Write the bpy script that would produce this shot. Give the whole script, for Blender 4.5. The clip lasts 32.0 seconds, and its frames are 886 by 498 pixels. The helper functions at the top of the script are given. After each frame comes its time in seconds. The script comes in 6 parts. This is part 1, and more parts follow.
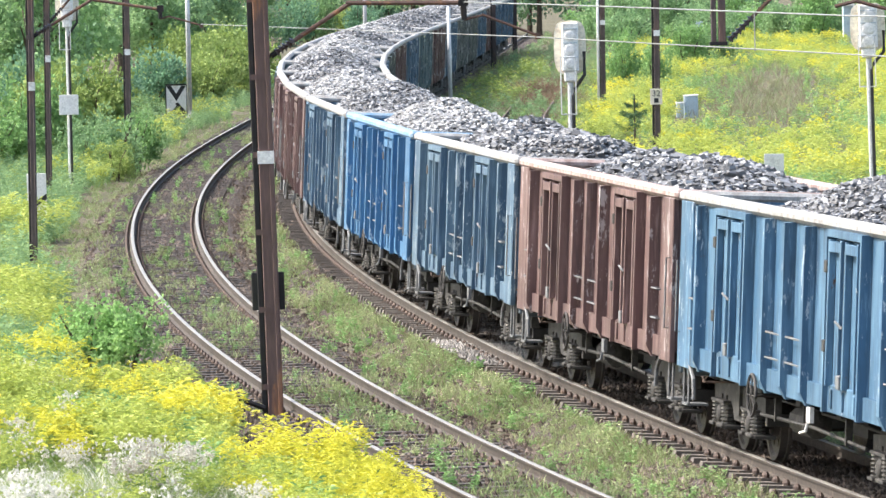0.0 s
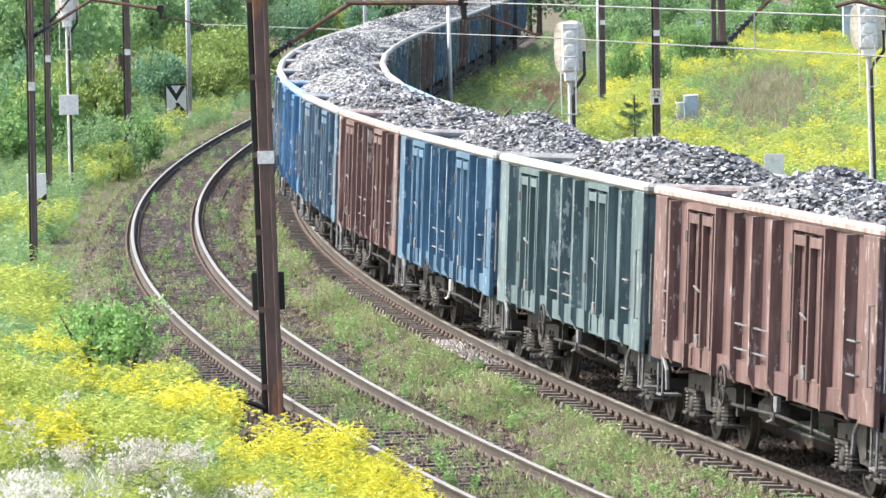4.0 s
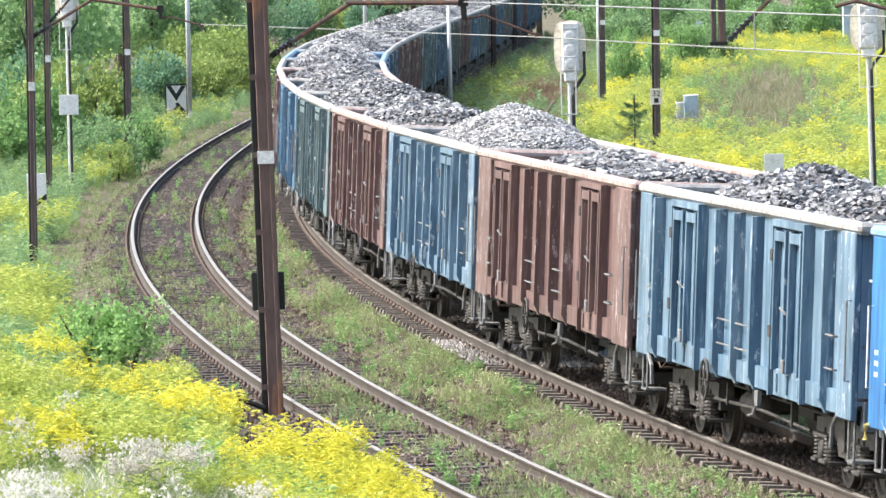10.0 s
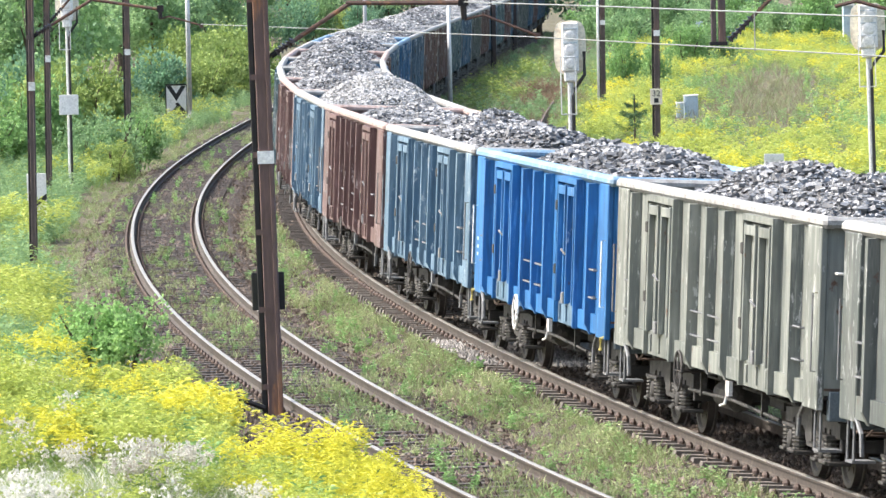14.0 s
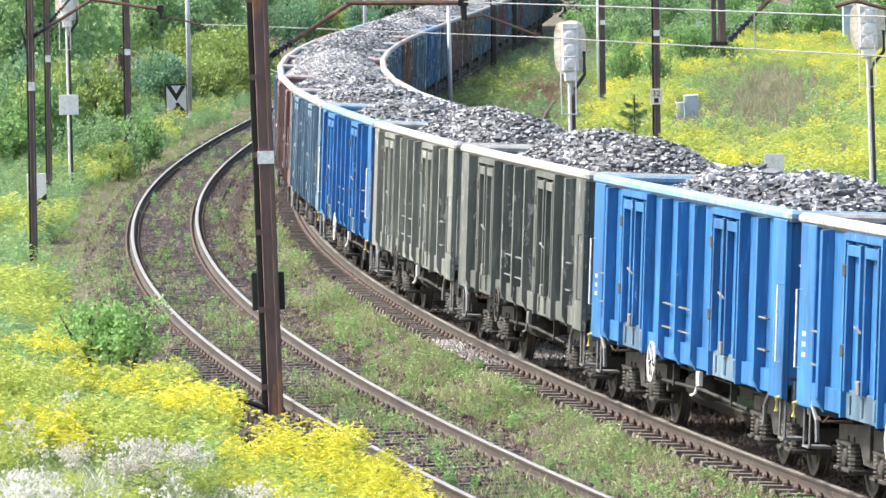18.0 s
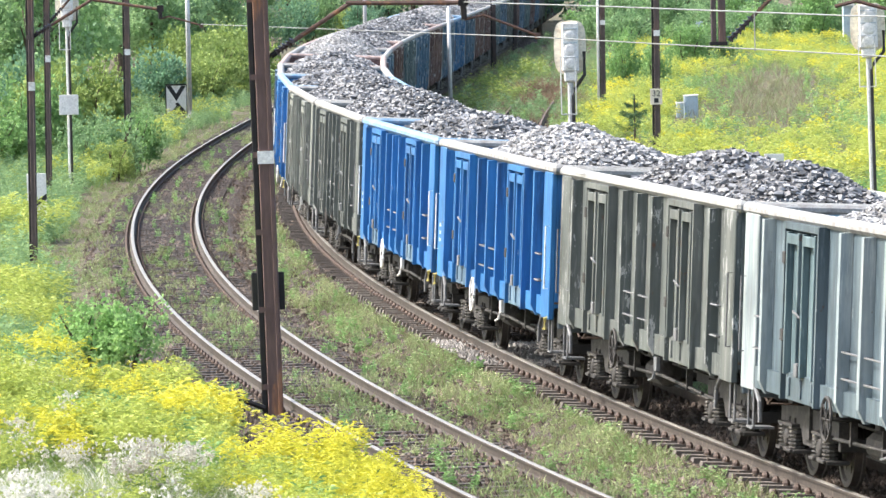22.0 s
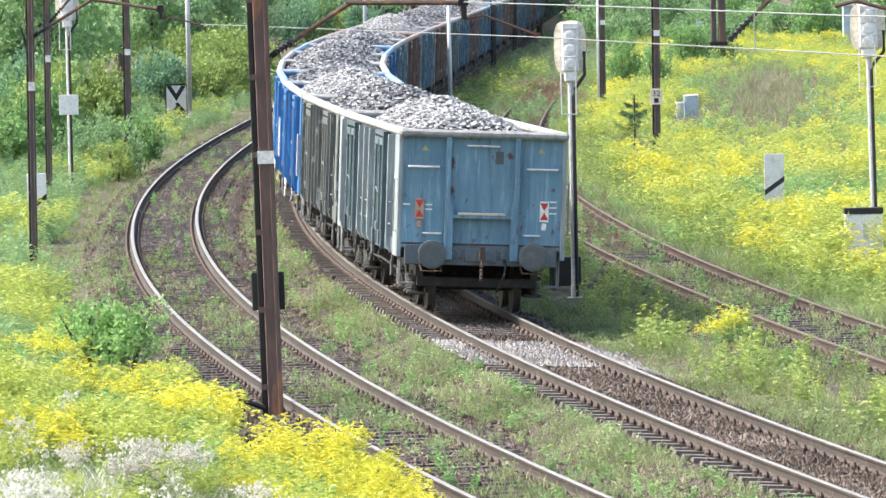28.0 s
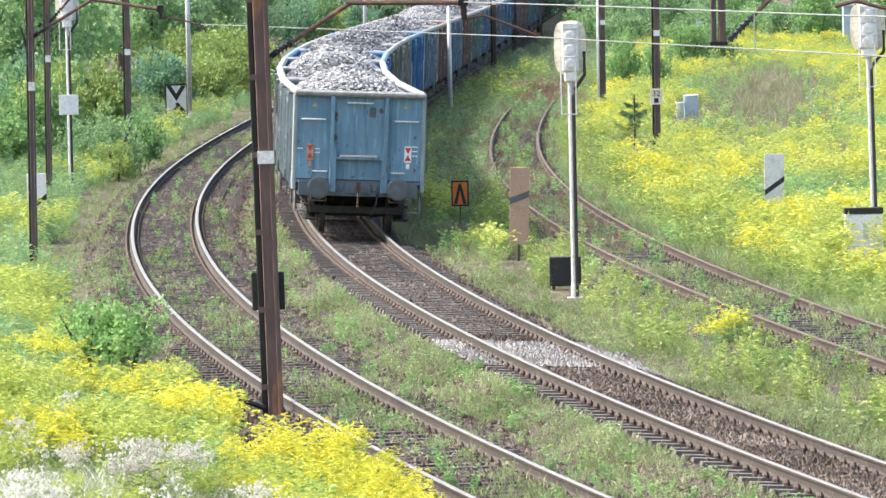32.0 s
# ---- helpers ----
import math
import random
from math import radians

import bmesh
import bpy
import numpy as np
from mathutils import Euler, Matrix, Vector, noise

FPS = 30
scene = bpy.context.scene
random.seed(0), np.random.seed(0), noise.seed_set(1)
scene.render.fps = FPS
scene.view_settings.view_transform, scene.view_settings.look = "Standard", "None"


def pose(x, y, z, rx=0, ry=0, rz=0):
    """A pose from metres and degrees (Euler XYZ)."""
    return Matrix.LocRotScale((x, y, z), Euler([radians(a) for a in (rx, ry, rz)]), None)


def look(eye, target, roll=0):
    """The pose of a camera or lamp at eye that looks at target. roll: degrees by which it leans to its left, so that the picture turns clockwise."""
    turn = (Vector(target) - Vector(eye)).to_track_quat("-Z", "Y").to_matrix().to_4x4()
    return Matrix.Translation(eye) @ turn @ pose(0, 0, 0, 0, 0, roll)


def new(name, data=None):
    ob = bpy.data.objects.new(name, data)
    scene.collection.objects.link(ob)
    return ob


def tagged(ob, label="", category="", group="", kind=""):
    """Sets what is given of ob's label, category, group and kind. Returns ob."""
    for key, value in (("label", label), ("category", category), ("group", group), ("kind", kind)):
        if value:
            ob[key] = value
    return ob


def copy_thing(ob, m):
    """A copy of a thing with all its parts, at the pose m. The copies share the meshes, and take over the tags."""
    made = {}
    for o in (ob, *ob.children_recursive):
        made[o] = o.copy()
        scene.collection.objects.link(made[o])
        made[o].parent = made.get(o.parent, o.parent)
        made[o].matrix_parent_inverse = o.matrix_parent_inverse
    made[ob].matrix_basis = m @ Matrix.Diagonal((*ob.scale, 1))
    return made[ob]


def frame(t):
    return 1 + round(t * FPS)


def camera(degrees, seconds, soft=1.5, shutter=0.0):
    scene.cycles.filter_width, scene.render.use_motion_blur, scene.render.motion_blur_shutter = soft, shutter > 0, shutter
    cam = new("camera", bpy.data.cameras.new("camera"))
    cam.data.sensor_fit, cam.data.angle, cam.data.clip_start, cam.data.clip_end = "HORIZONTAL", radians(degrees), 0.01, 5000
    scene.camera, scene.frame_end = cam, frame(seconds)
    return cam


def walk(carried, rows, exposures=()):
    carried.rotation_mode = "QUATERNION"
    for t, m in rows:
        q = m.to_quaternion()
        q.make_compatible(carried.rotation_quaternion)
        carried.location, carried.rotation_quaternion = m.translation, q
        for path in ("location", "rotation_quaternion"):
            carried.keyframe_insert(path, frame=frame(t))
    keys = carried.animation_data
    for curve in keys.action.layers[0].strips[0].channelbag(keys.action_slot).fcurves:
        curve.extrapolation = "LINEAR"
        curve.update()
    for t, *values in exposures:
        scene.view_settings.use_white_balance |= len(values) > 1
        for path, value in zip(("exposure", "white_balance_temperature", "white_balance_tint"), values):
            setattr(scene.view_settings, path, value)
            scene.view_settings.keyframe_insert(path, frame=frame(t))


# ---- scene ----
EYE = (0.0, 0.0, 6.514)
cam = camera(7.779, 32.0, soft=1.5)
VIEW = look(EYE, (0.0, 100.0, 6.514 - 4.7536), -1.231)
walk(cam, [(0.0, VIEW), (32.0, VIEW)], exposures=[(0.0, 1.43), (32.0, 1.43)])

# ---- world, sun ----
SUN_DIR = Vector((-0.76, 0.10, 0.90)).normalized()      # towards the sun
world = bpy.data.worlds.new("sky")
scene.world = world
world.use_nodes = True
wn = world.node_tree.nodes
sky = wn.new("ShaderNodeTexSky")
sky.sky_type = "NISHITA"
sky.sun_disc = False
sky.sun_elevation = math.asin(SUN_DIR.z)
sky.sun_rotation = math.atan2(SUN_DIR.x, SUN_DIR.y)
sky.dust_density = 4.0
sky.air_density = 1.2
world.node_tree.links.new(sky.outputs[0], wn["Background"].inputs[0])
wn["Background"].inputs[1].default_value = 0.145
lamp = bpy.data.lights.new("sun", "SUN")
lamp.energy, lamp.angle, lamp.color = 2.75, radians(5.0), (1.0, 0.955, 0.90)
sun = new("sun", lamp)
sun.matrix_world = look(SUN_DIR * 200, (0, 0, 0))

# ---- materials ----


def material(name, rough=0.8, metal=0.0):
    m = bpy.data.materials.new(name)
    m.use_nodes = True
    b = m.node_tree.nodes["Principled BSDF"]
    b.inputs["Roughness"].default_value = rough
    b.inputs["Metallic"].default_value = metal
    return m, m.node_tree.nodes, m.node_tree.links, b


def ramp(n, l, src, stops):
    r = n.new("ShaderNodeValToRGB")
    e = r.color_ramp.elements
    while len(e) < len(stops):
        e.new(0.5)
    for el, (p, c) in zip(e, stops):
        el.position = p
        el.color = (*c, 1) if len(c) == 3 else c
    l.new(src, r.inputs[0])
    return r


def noise_tex(n, l, scale, detail=4.0, vec=None, rough=0.6, kind="noise"):
    t = n.new("ShaderNodeTexNoise" if kind == "noise" else "ShaderNodeTexVoronoi")
    t.inputs["Scale"].default_value = scale
    if kind == "noise":
        t.inputs["Detail"].default_value = detail
        t.inputs["Roughness"].default_value = rough
    if vec is not None:
        l.new(vec, t.inputs["Vector"])
    return t


def mixc(n, l, fac, a, b, mode="MIX"):
    x = n.new("ShaderNodeMix")
    x.data_type, x.blend_type = "RGBA", mode
    for sock, val in ((x.inputs[0], fac), (x.inputs[6], a), (x.inputs[7], b)):
        if isinstance(val, (int, float)):
            sock.default_value = val
        elif isinstance(val, tuple):
            sock.default_value = (*val, 1)
        else:
            l.new(val, sock)
    return x.outputs[2]


def coords(n, l, scale=(1, 1, 1), kind="Object"):
    c = n.new("ShaderNodeTexCoord")
    mp = n.new("ShaderNodeMapping")
    mp.inputs["Scale"].default_value = scale
    l.new(c.outputs[kind], mp.inputs[0])
    return mp.outputs[0]


def bump(n, l, b, src, strength=0.4, dist=0.02):
    x = n.new("ShaderNodeBump")
    x.inputs["Strength"].default_value = strength
    x.inputs["Distance"].default_value = dist
    l.new(src, x.inputs["Height"])
    l.new(x.outputs[0], b.inputs["Normal"])


def worn(name, base, wear, rough=0.7, metal=0.0, scale=3.0, lo=0.5, hi=0.7, streak=1.0, second=None, rel=0.3):
    """A surface of one colour with patches and streaks of wear, and fine grain."""
    m, n, l, b = material(name, rough, metal)
    v = coords(n, l, (1, 1, 1 / streak))
    a = noise_tex(n, l, scale, 6, v)
    fine = noise_tex(n, l, scale * 9, 3, v)
    mask = ramp(n, l, a.outputs[0], [(lo, (0, 0, 0)), (hi, (1, 1, 1))])
    tone = ramp(n, l, fine.outputs[0], [(0.3, (0.72, 0.72, 0.72)), (0.7, (1.12, 1.12, 1.12))])
    c = mixc(n, l, mask.outputs[0], base, wear)
    if second:
        s2 = noise_tex(n, l, scale * 0.35, 3, v)
        mask2 = ramp(n, l, s2.outputs[0], [(0.45, (0, 0, 0)), (0.75, (1, 1, 1))])
        c = mixc(n, l, mask2.outputs[0], c, second)
    c = mixc(n, l, 1.0, c, tone.outputs[0], "MULTIPLY")
    l.new(c, b.inputs["Base Color"])
    bump(n, l, b, fine.outputs[0], rel, 0.01)
    return m


def paint(name, base, faded, rust=0.5, chip=0.64):
    """Weathered wagon paint: faded in streaks, rusted in spots, greyed with coal dust, no two pieces alike."""
    m, n, l, b = material(name, 0.5)
    v = coords(n, l, (1, 1, 1))
    info = n.new("ShaderNodeObjectInfo")
    add = n.new("ShaderNodeVectorMath")
    add.operation = "ADD"
    sc = n.new("ShaderNodeVectorMath")
    sc.operation = "SCALE"
    sc.inputs[0].default_value = (13, 7, 5)
    l.new(info.outputs["Random"], sc.inputs["Scale"])
    l.new(v, add.inputs[0])
    l.new(sc.outputs[0], add.inputs[1])

    def drawn(x, z):
        mp = n.new("ShaderNodeMapping")
        mp.inputs["Scale"].default_value = (x, x, z)
        l.new(add.outputs[0], mp.inputs[0])
        return mp.outputs[0]

    st = noise_tex(n, l, 1.0, 5, drawn(5, 0.5))
    mask = ramp(n, l, st.outputs[0], [(0.42, (0, 0, 0)), (0.72, (1, 1, 1))])
    c = mixc(n, l, mask.outputs[0], base, faded)
    thin = noise_tex(n, l, 1.0, 5, drawn(16, 1.1), 0.7)
    tm = ramp(n, l, thin.outputs[0], [(0.56, (0, 0, 0)), (0.66, (0.7, 0.7, 0.7))])
    c = mixc(n, l, tm.outputs[0], c, tuple(0.05 + 1.2 * x for x in faded))
    gm = noise_tex(n, l, 1.0, 4, drawn(7, 0.8), 0.65)
    gk = ramp(n, l, gm.outputs[0], [(0.53, (0, 0, 0)), (0.72, (0.85, 0.85, 0.85))])
    c = mixc(n, l, gk.outputs[0], c, tuple(0.015 + 0.42 * x for x in base))
    sp = noise_tex(n, l, 4.5, 8, drawn(1, 0.7), 0.7)
    rm = ramp(n, l, sp.outputs[0], [(0.70 - 0.12 * rust, (0, 0, 0)), (0.74 - 0.1 * rust, (1, 1, 1))])
    c = mixc(n, l, rm.outputs[0], c, (0.11, 0.05, 0.03))
    ch = noise_tex(n, l, 7.0, 7, drawn(1, 0.35), 0.75)
    cm = ramp(n, l, ch.outputs[0], [(chip, (0, 0, 0)), (chip + 0.035, (1, 1, 1))])
    c = mixc(n, l, cm.outputs[0], c, tuple(min(0.7, 0.30 + 0.6 * x) for x in faded))
    big = noise_tex(n, l, 0.8, 4, add.outputs[0])
    tone = ramp(n, l, big.outputs[0], [(0.3, (0.72, 0.72, 0.72)), (0.7, (1.12, 1.12, 1.12))])
    c = mixc(n, l, 1.0, c, tone.outputs[0], "MULTIPLY")
    l.new(c, b.inputs["Base Color"])
    fine = noise_tex(n, l, 40, 3, v)
    bump(n, l, b, fine.outputs[0], 0.25, 0.005)
    return m


def leafy(name, stops, trans=0.35, rough=0.6):
    """Leaves, stalks or petals: each one its own tone, some light passing through."""
    m, n, l, b = material(name, rough)
    geo = n.new("ShaderNodeNewGeometry")
    v = coords(n, l)
    big = noise_tex(n, l, 0.25, 3, v)
    mix = n.new("ShaderNodeMath")
    mix.operation = "MULTIPLY_ADD"
    mix.inputs[1].default_value = 0.55
    l.new(geo.outputs["Random Per Island"], mix.inputs[0])
    off = n.new("ShaderNodeMath")
    off.operation = "MULTIPLY_ADD"
    off.inputs[1].default_value = 1.6
    off.inputs[2].default_value = -0.58
    l.new(big.outputs[0], off.inputs[0])
    l.new(off.outputs[0], mix.inputs[2])
    r = ramp(n, l, mix.outputs[0], stops)
    l.new(r.outputs[0], b.inputs["Base Color"])
    b.inputs["Specular IOR Level"].default_value = 0.25
    tr = n.new("ShaderNodeBsdfTranslucent")
    l.new(r.outputs[0], tr.inputs[0])
    ms = n.new("ShaderNodeMixShader")
    ms.inputs[0].default_value = trans
    l.new(b.outputs[0], ms.inputs[1])
    l.new(tr.outputs[0], ms.inputs[2])
    l.new(ms.outputs[0], n["Material Output"].inputs[0])
    return m


def stony(name, stops, scale=18.0, rough=0.9, big=0.4, rel=0.8, tint=(0.5, 0.42, 0.36)):
    """Loose stones seen from afar: cells of many tones with deep joints."""
    m, n, l, b = material(name, rough)
    v = coords(n, l)
    vo = noise_tex(n, l, scale, vec=v, kind="voronoi")
    r = ramp(n, l, vo.outputs["Color"], stops)
    ns = noise_tex(n, l, big, 5, v)
    mk = ramp(n, l, ns.outputs[0], [(0.4, (0, 0, 0)), (0.65, (1, 1, 1))])
    c = mixc(n, l, mk.outputs[0], r.outputs[0], tint, "MULTIPLY")
    l.new(c, b.inputs["Base Color"])
    bump(n, l, b, vo.outputs["Distance"], rel, 0.05)
    return m


M = {}
M["ground"] = stony("soil_and_turf", [(0.1, (0.05, 0.042, 0.028)), (0.5, (0.095, 0.085, 0.05)), (0.9, (0.17, 0.145, 0.09))], 9.0, 0.95, 0.15, 0.6, (0.65, 0.70, 0.50))
M["ballast"] = stony("brown_ballast", [(0.0, (0.022, 0.017, 0.014)), (0.5, (0.060, 0.046, 0.037)), (1.0, (0.16, 0.13, 0.11))], 17.0, 0.9, 0.7, 1.0, (0.65, 0.55, 0.48))
M["stone"] = leafy("ballast_stone", [(0.0, (0.035, 0.026, 0.02)), (0.5, (0.09, 0.068, 0.053)), (1.0, (0.27, 0.22, 0.185))], 0.0, 0.9)
M["pale_stone"] = leafy("pale_crushed_stone", [(0.0, (0.13, 0.12, 0.11)), (0.5, (0.24, 0.225, 0.21)), (1.0, (0.42, 0.40, 0.375))], 0.0, 0.9)
M["rail_side"] = worn("rusty_rail", (0.062, 0.049, 0.040), (0.11, 0.088, 0.070), 0.8, 0.1, 6.0)
M["rail_top"] = worn("polished_rail", (0.32, 0.305, 0.275), (0.22, 0.195, 0.17), 0.5, 0.4, 4.0)
M["rail_rust_top"] = worn("unused_rail", (0.12, 0.08, 0.06), (0.20, 0.15, 0.12), 0.75, 0.1, 4.0)
M["rail_rust_side"] = worn("deep_rust", (0.062, 0.045, 0.036), (0.11, 0.075, 0.056), 0.85, 0.0, 5.0)
M["sleeper"] = worn("old_sleeper", (0.062, 0.052, 0.046), (0.15, 0.13, 0.115), 0.9, 0, 5.0, rel=0.7)
M["sleeper_pale"] = worn("weathered_timber_sleeper", (0.135, 0.116, 0.10), (0.065, 0.054, 0.047), 0.9, 0, 3.0, rel=0.5)
M["iron"] = worn("rusty_iron", (0.085, 0.06, 0.05), (0.15, 0.10, 0.07), 0.7, 0.3, 8.0)
M["mast"] = worn("rust_brown_steel", (0.125, 0.078, 0.07), (0.42, 0.18, 0.07), 0.7, 0.05, 2.6, 0.55, 0.63, 7.0, (0.17, 0.105, 0.095))
M["arm"] = worn("rust_brown_arm", (0.11, 0.065, 0.052), (0.24, 0.115, 0.06), 0.75, 0.05, 6.0, 0.5, 0.66)
M["mast_grey"] = worn("grey_brown_steel", (0.085, 0.066, 0.062), (0.17, 0.10, 0.075), 0.75, 0.05, 3.0, 0.52, 0.68, 5.0)
# black of small fittings; on the masts' rear channel it paints in shade
M["mast_dark"] = worn("black_steel_and_mast_shade", (0.012, 0.011, 0.012), (0.03, 0.022, 0.02), 0.6, 0.2, 3.0)
M["white"] = worn("white_enamel", (0.84, 0.83, 0.80), (0.60, 0.56, 0.49), 0.5, 0, 3.0, 0.55, 0.75)
M["cream"] = worn("cream_painted_sheet", (0.85, 0.78, 0.63), (0.62, 0.45, 0.27), 0.5, 0, 2.5, 0.5, 0.7)
M["grey_post"] = worn("galvanised_tube", (0.62, 0.63, 0.63), (0.45, 0.45, 0.44), 0.45, 0.2, 3.0)
M["black"] = worn("black_paint", (0.014, 0.014, 0.015), (0.035, 0.033, 0.032), 0.5, 0, 4.0)
M["orange"] = worn("orange_enamel", (0.85, 0.22, 0.03), (0.7, 0.16, 0.03), 0.45, 0, 4.0)
M["brown_board"] = worn("brown_weathered_board", (0.47, 0.31, 0.22), (0.39, 0.25, 0.17), 0.7, 0, 3.0)
M["concrete"] = worn("pale_concrete", (0.82, 0.81, 0.76), (0.56, 0.55, 0.51), 0.9, 0, 3.0)
M["bluegrey"] = worn("blue_grey_sheet", (0.42, 0.52, 0.58), (0.34, 0.40, 0.44), 0.6, 0, 3.0)
M["headstock"] = worn("grimy_blue_grey_steel", (0.12, 0.15, 0.17), (0.18, 0.21, 0.22), 0.7, 0.1, 4.0)
M["slate"] = worn("slate_grey_paint", (0.10, 0.10, 0.105), (0.15, 0.14, 0.135), 0.6, 0, 4.0)
M["wire"] = worn("weathered_wire", (0.30, 0.31, 0.30), (0.22, 0.22, 0.21), 0.5, 0.3, 3.0)
M["insulator"] = worn("brown_porcelain", (0.05, 0.035, 0.03), (0.10, 0.07, 0.05), 0.25, 0, 6.0)
M["red"] = worn("red_enamel", (0.55, 0.05, 0.035), (0.45, 0.07, 0.04), 0.5, 0, 5.0)
M["rust_orange"] = worn("rust_stained_sign", (0.50, 0.34, 0.25), (0.30, 0.13, 0.07), 0.7, 0, 14.0)
M["yellow"] = worn("yellow_paint", (0.55, 0.45, 0.12), (0.34, 0.32, 0.20), 0.6, 0, 9.0)
M["white_rod"] = worn("white_painted_rod", (0.78, 0.77, 0.74), (0.5, 0.44, 0.38), 0.5, 0, 9.0)
M["wood"] = worn("pale_wooden_board", (0.62, 0.56, 0.47), (0.42, 0.36, 0.3), 0.9, 0, 6.0)
M["under"] = worn("grimy_underframe", (0.034, 0.032, 0.031), (0.066, 0.060, 0.055), 0.8, 0.1, 5.0)
M["bogie"] = worn("dusty_cast_steel", (0.045, 0.042, 0.039), (0.10, 0.092, 0.084), 0.75, 0.1, 6.0)
M["spring"] = worn("dusty_spring_steel", (0.185, 0.19, 0.195), (0.10, 0.10, 0.10), 0.6, 0.1, 12.0)
M["coil"] = worn("grimy_coil_spring", (0.085, 0.08, 0.074), (0.19, 0.18, 0.165), 0.5, 0.2, 16.0, 0.48, 0.62)
M["wheel"] = worn("wheel_steel", (0.06, 0.052, 0.048), (0.10, 0.085, 0.075), 0.55, 0.4, 5.0)
M["buffer"] = worn("greased_buffer", (0.10, 0.115, 0.12), (0.15, 0.16, 0.16), 0.5, 0.2, 6.0)
M["inside"] = worn("rusty_wagon_inside", (0.23, 0.15, 0.12), (0.34, 0.27, 0.24), 0.8, 0, 2.0)
M["coal"], _n, _l, _b = material("hard_coal", 0.6)
_geo = _n.new("ShaderNodeNewGeometry")
_r = ramp(_n, _l, _geo.outputs["Random Per Island"], [(0.0, (0.06, 0.062, 0.066)), (0.55, (0.165, 0.17, 0.177)), (1.0, (0.39, 0.395, 0.405))])
_l.new(_r.outputs[0], _b.inputs["Base Color"])
_b.inputs["Specular IOR Level"].default_value = 0.5
M["coal_dust"] = stony("small_coal", [(0.0, (0.03, 0.03, 0.032)), (0.6, (0.10, 0.10, 0.105)), (1.0, (0.24, 0.24, 0.24))], 14.0, 0.6, 0.8, 1.0, (0.7, 0.7, 0.72))
M["coal_pale"], _n, _l, _b = material("dusty_pale_coal", 0.6)
_geo = _n.new("ShaderNodeNewGeometry")
_r = ramp(_n, _l, _geo.outputs["Random Per Island"], [(0.0, (0.16, 0.16, 0.16)), (0.6, (0.32, 0.322, 0.32)), (1.0, (0.50, 0.50, 0.495))])
_l.new(_r.outputs[0], _b.inputs["Base Color"])
M["bark"] = worn("bark", (0.09, 0.065, 0.05), (0.16, 0.13, 0.10), 0.95, 0, 9.0, rel=0.8)
M["leaf_deep"] = leafy("deep_green_leaves", [(0.0, (0.085, 0.185, 0.112)), (0.5, (0.185, 0.335, 0.205)), (1.0, (0.325, 0.48, 0.295))], 0.5)
M["leaf_mid"] = leafy("mid_green_leaves", [(0.0, (0.115, 0.21, 0.098)), (0.5, (0.24, 0.385, 0.18)), (1.0, (0.40, 0.53, 0.26))], 0.5)
M["leaf_lime"] = leafy("yellow_green_leaves", [(0.0, (0.135, 0.21, 0.065)), (0.5, (0.28, 0.375, 0.11)), (1.0, (0.46, 0.53, 0.18))], 0.4)
M["leaf_fresh"] = leafy("fresh_green_leaves", [(0.0, (0.12, 0.23, 0.085)), (0.5, (0.24, 0.41, 0.15)), (1.0, (0.41, 0.58, 0.25))], 0.45)
M["needles"] = leafy("dark_pine_needles", [(0.0, (0.05, 0.10, 0.05)), (0.5, (0.09, 0.165, 0.08)), (1.0, (0.15, 0.24, 0.11))], 0.2)
M["leaf_bright"] = leafy("sunlit_bush_leaves", [(0.0, (0.15, 0.28, 0.10)), (0.5, (0.29, 0.48, 0.17)), (1.0, (0.47, 0.65, 0.27))], 0.5)
M["grass"] = leafy("grass_blades", [(0.0, (0.12, 0.17, 0.075)), (0.5, (0.24, 0.31, 0.14)), (1.0, (0.44, 0.48, 0.26))], 0.4)
M["dead"] = leafy("dead_brown_stalks", [(0.0, (0.10, 0.055, 0.04)), (0.5, (0.22, 0.13, 0.09)), (1.0, (0.34, 0.24, 0.17))], 0.2)
M["turf"] = leafy("fresh_turf_blades", [(0.0, (0.13, 0.18, 0.07)), (0.5, (0.27, 0.35, 0.15)), (1.0, (0.48, 0.53, 0.28))], 0.4)
M["dry"] = leafy("dry_stalks", [(0.0, (0.12, 0.09, 0.06)), (0.5, (0.24, 0.20, 0.13)), (1.0, (0.36, 0.32, 0.22))], 0.2)
M["gold"] = leafy("goldenrod_flowers", [(0.0, (0.42, 0.45, 0.06)), (0.5, (0.66, 0.625, 0.08)), (1.0, (0.80, 0.745, 0.12))], 0.35)
M["gold_pale"] = leafy("fresh_goldenrod", [(0.0, (0.28, 0.36, 0.085)), (0.5, (0.45, 0.52, 0.12)), (1.0, (0.64, 0.66, 0.19))], 0.35)
M["fluff"] = leafy("white_seed_heads", [(0.0, (0.42, 0.38, 0.31)), (0.5, (0.66, 0.64, 0.58)), (1.0, (0.80, 0.79, 0.75))], 0.3)

# ---- building tools ----


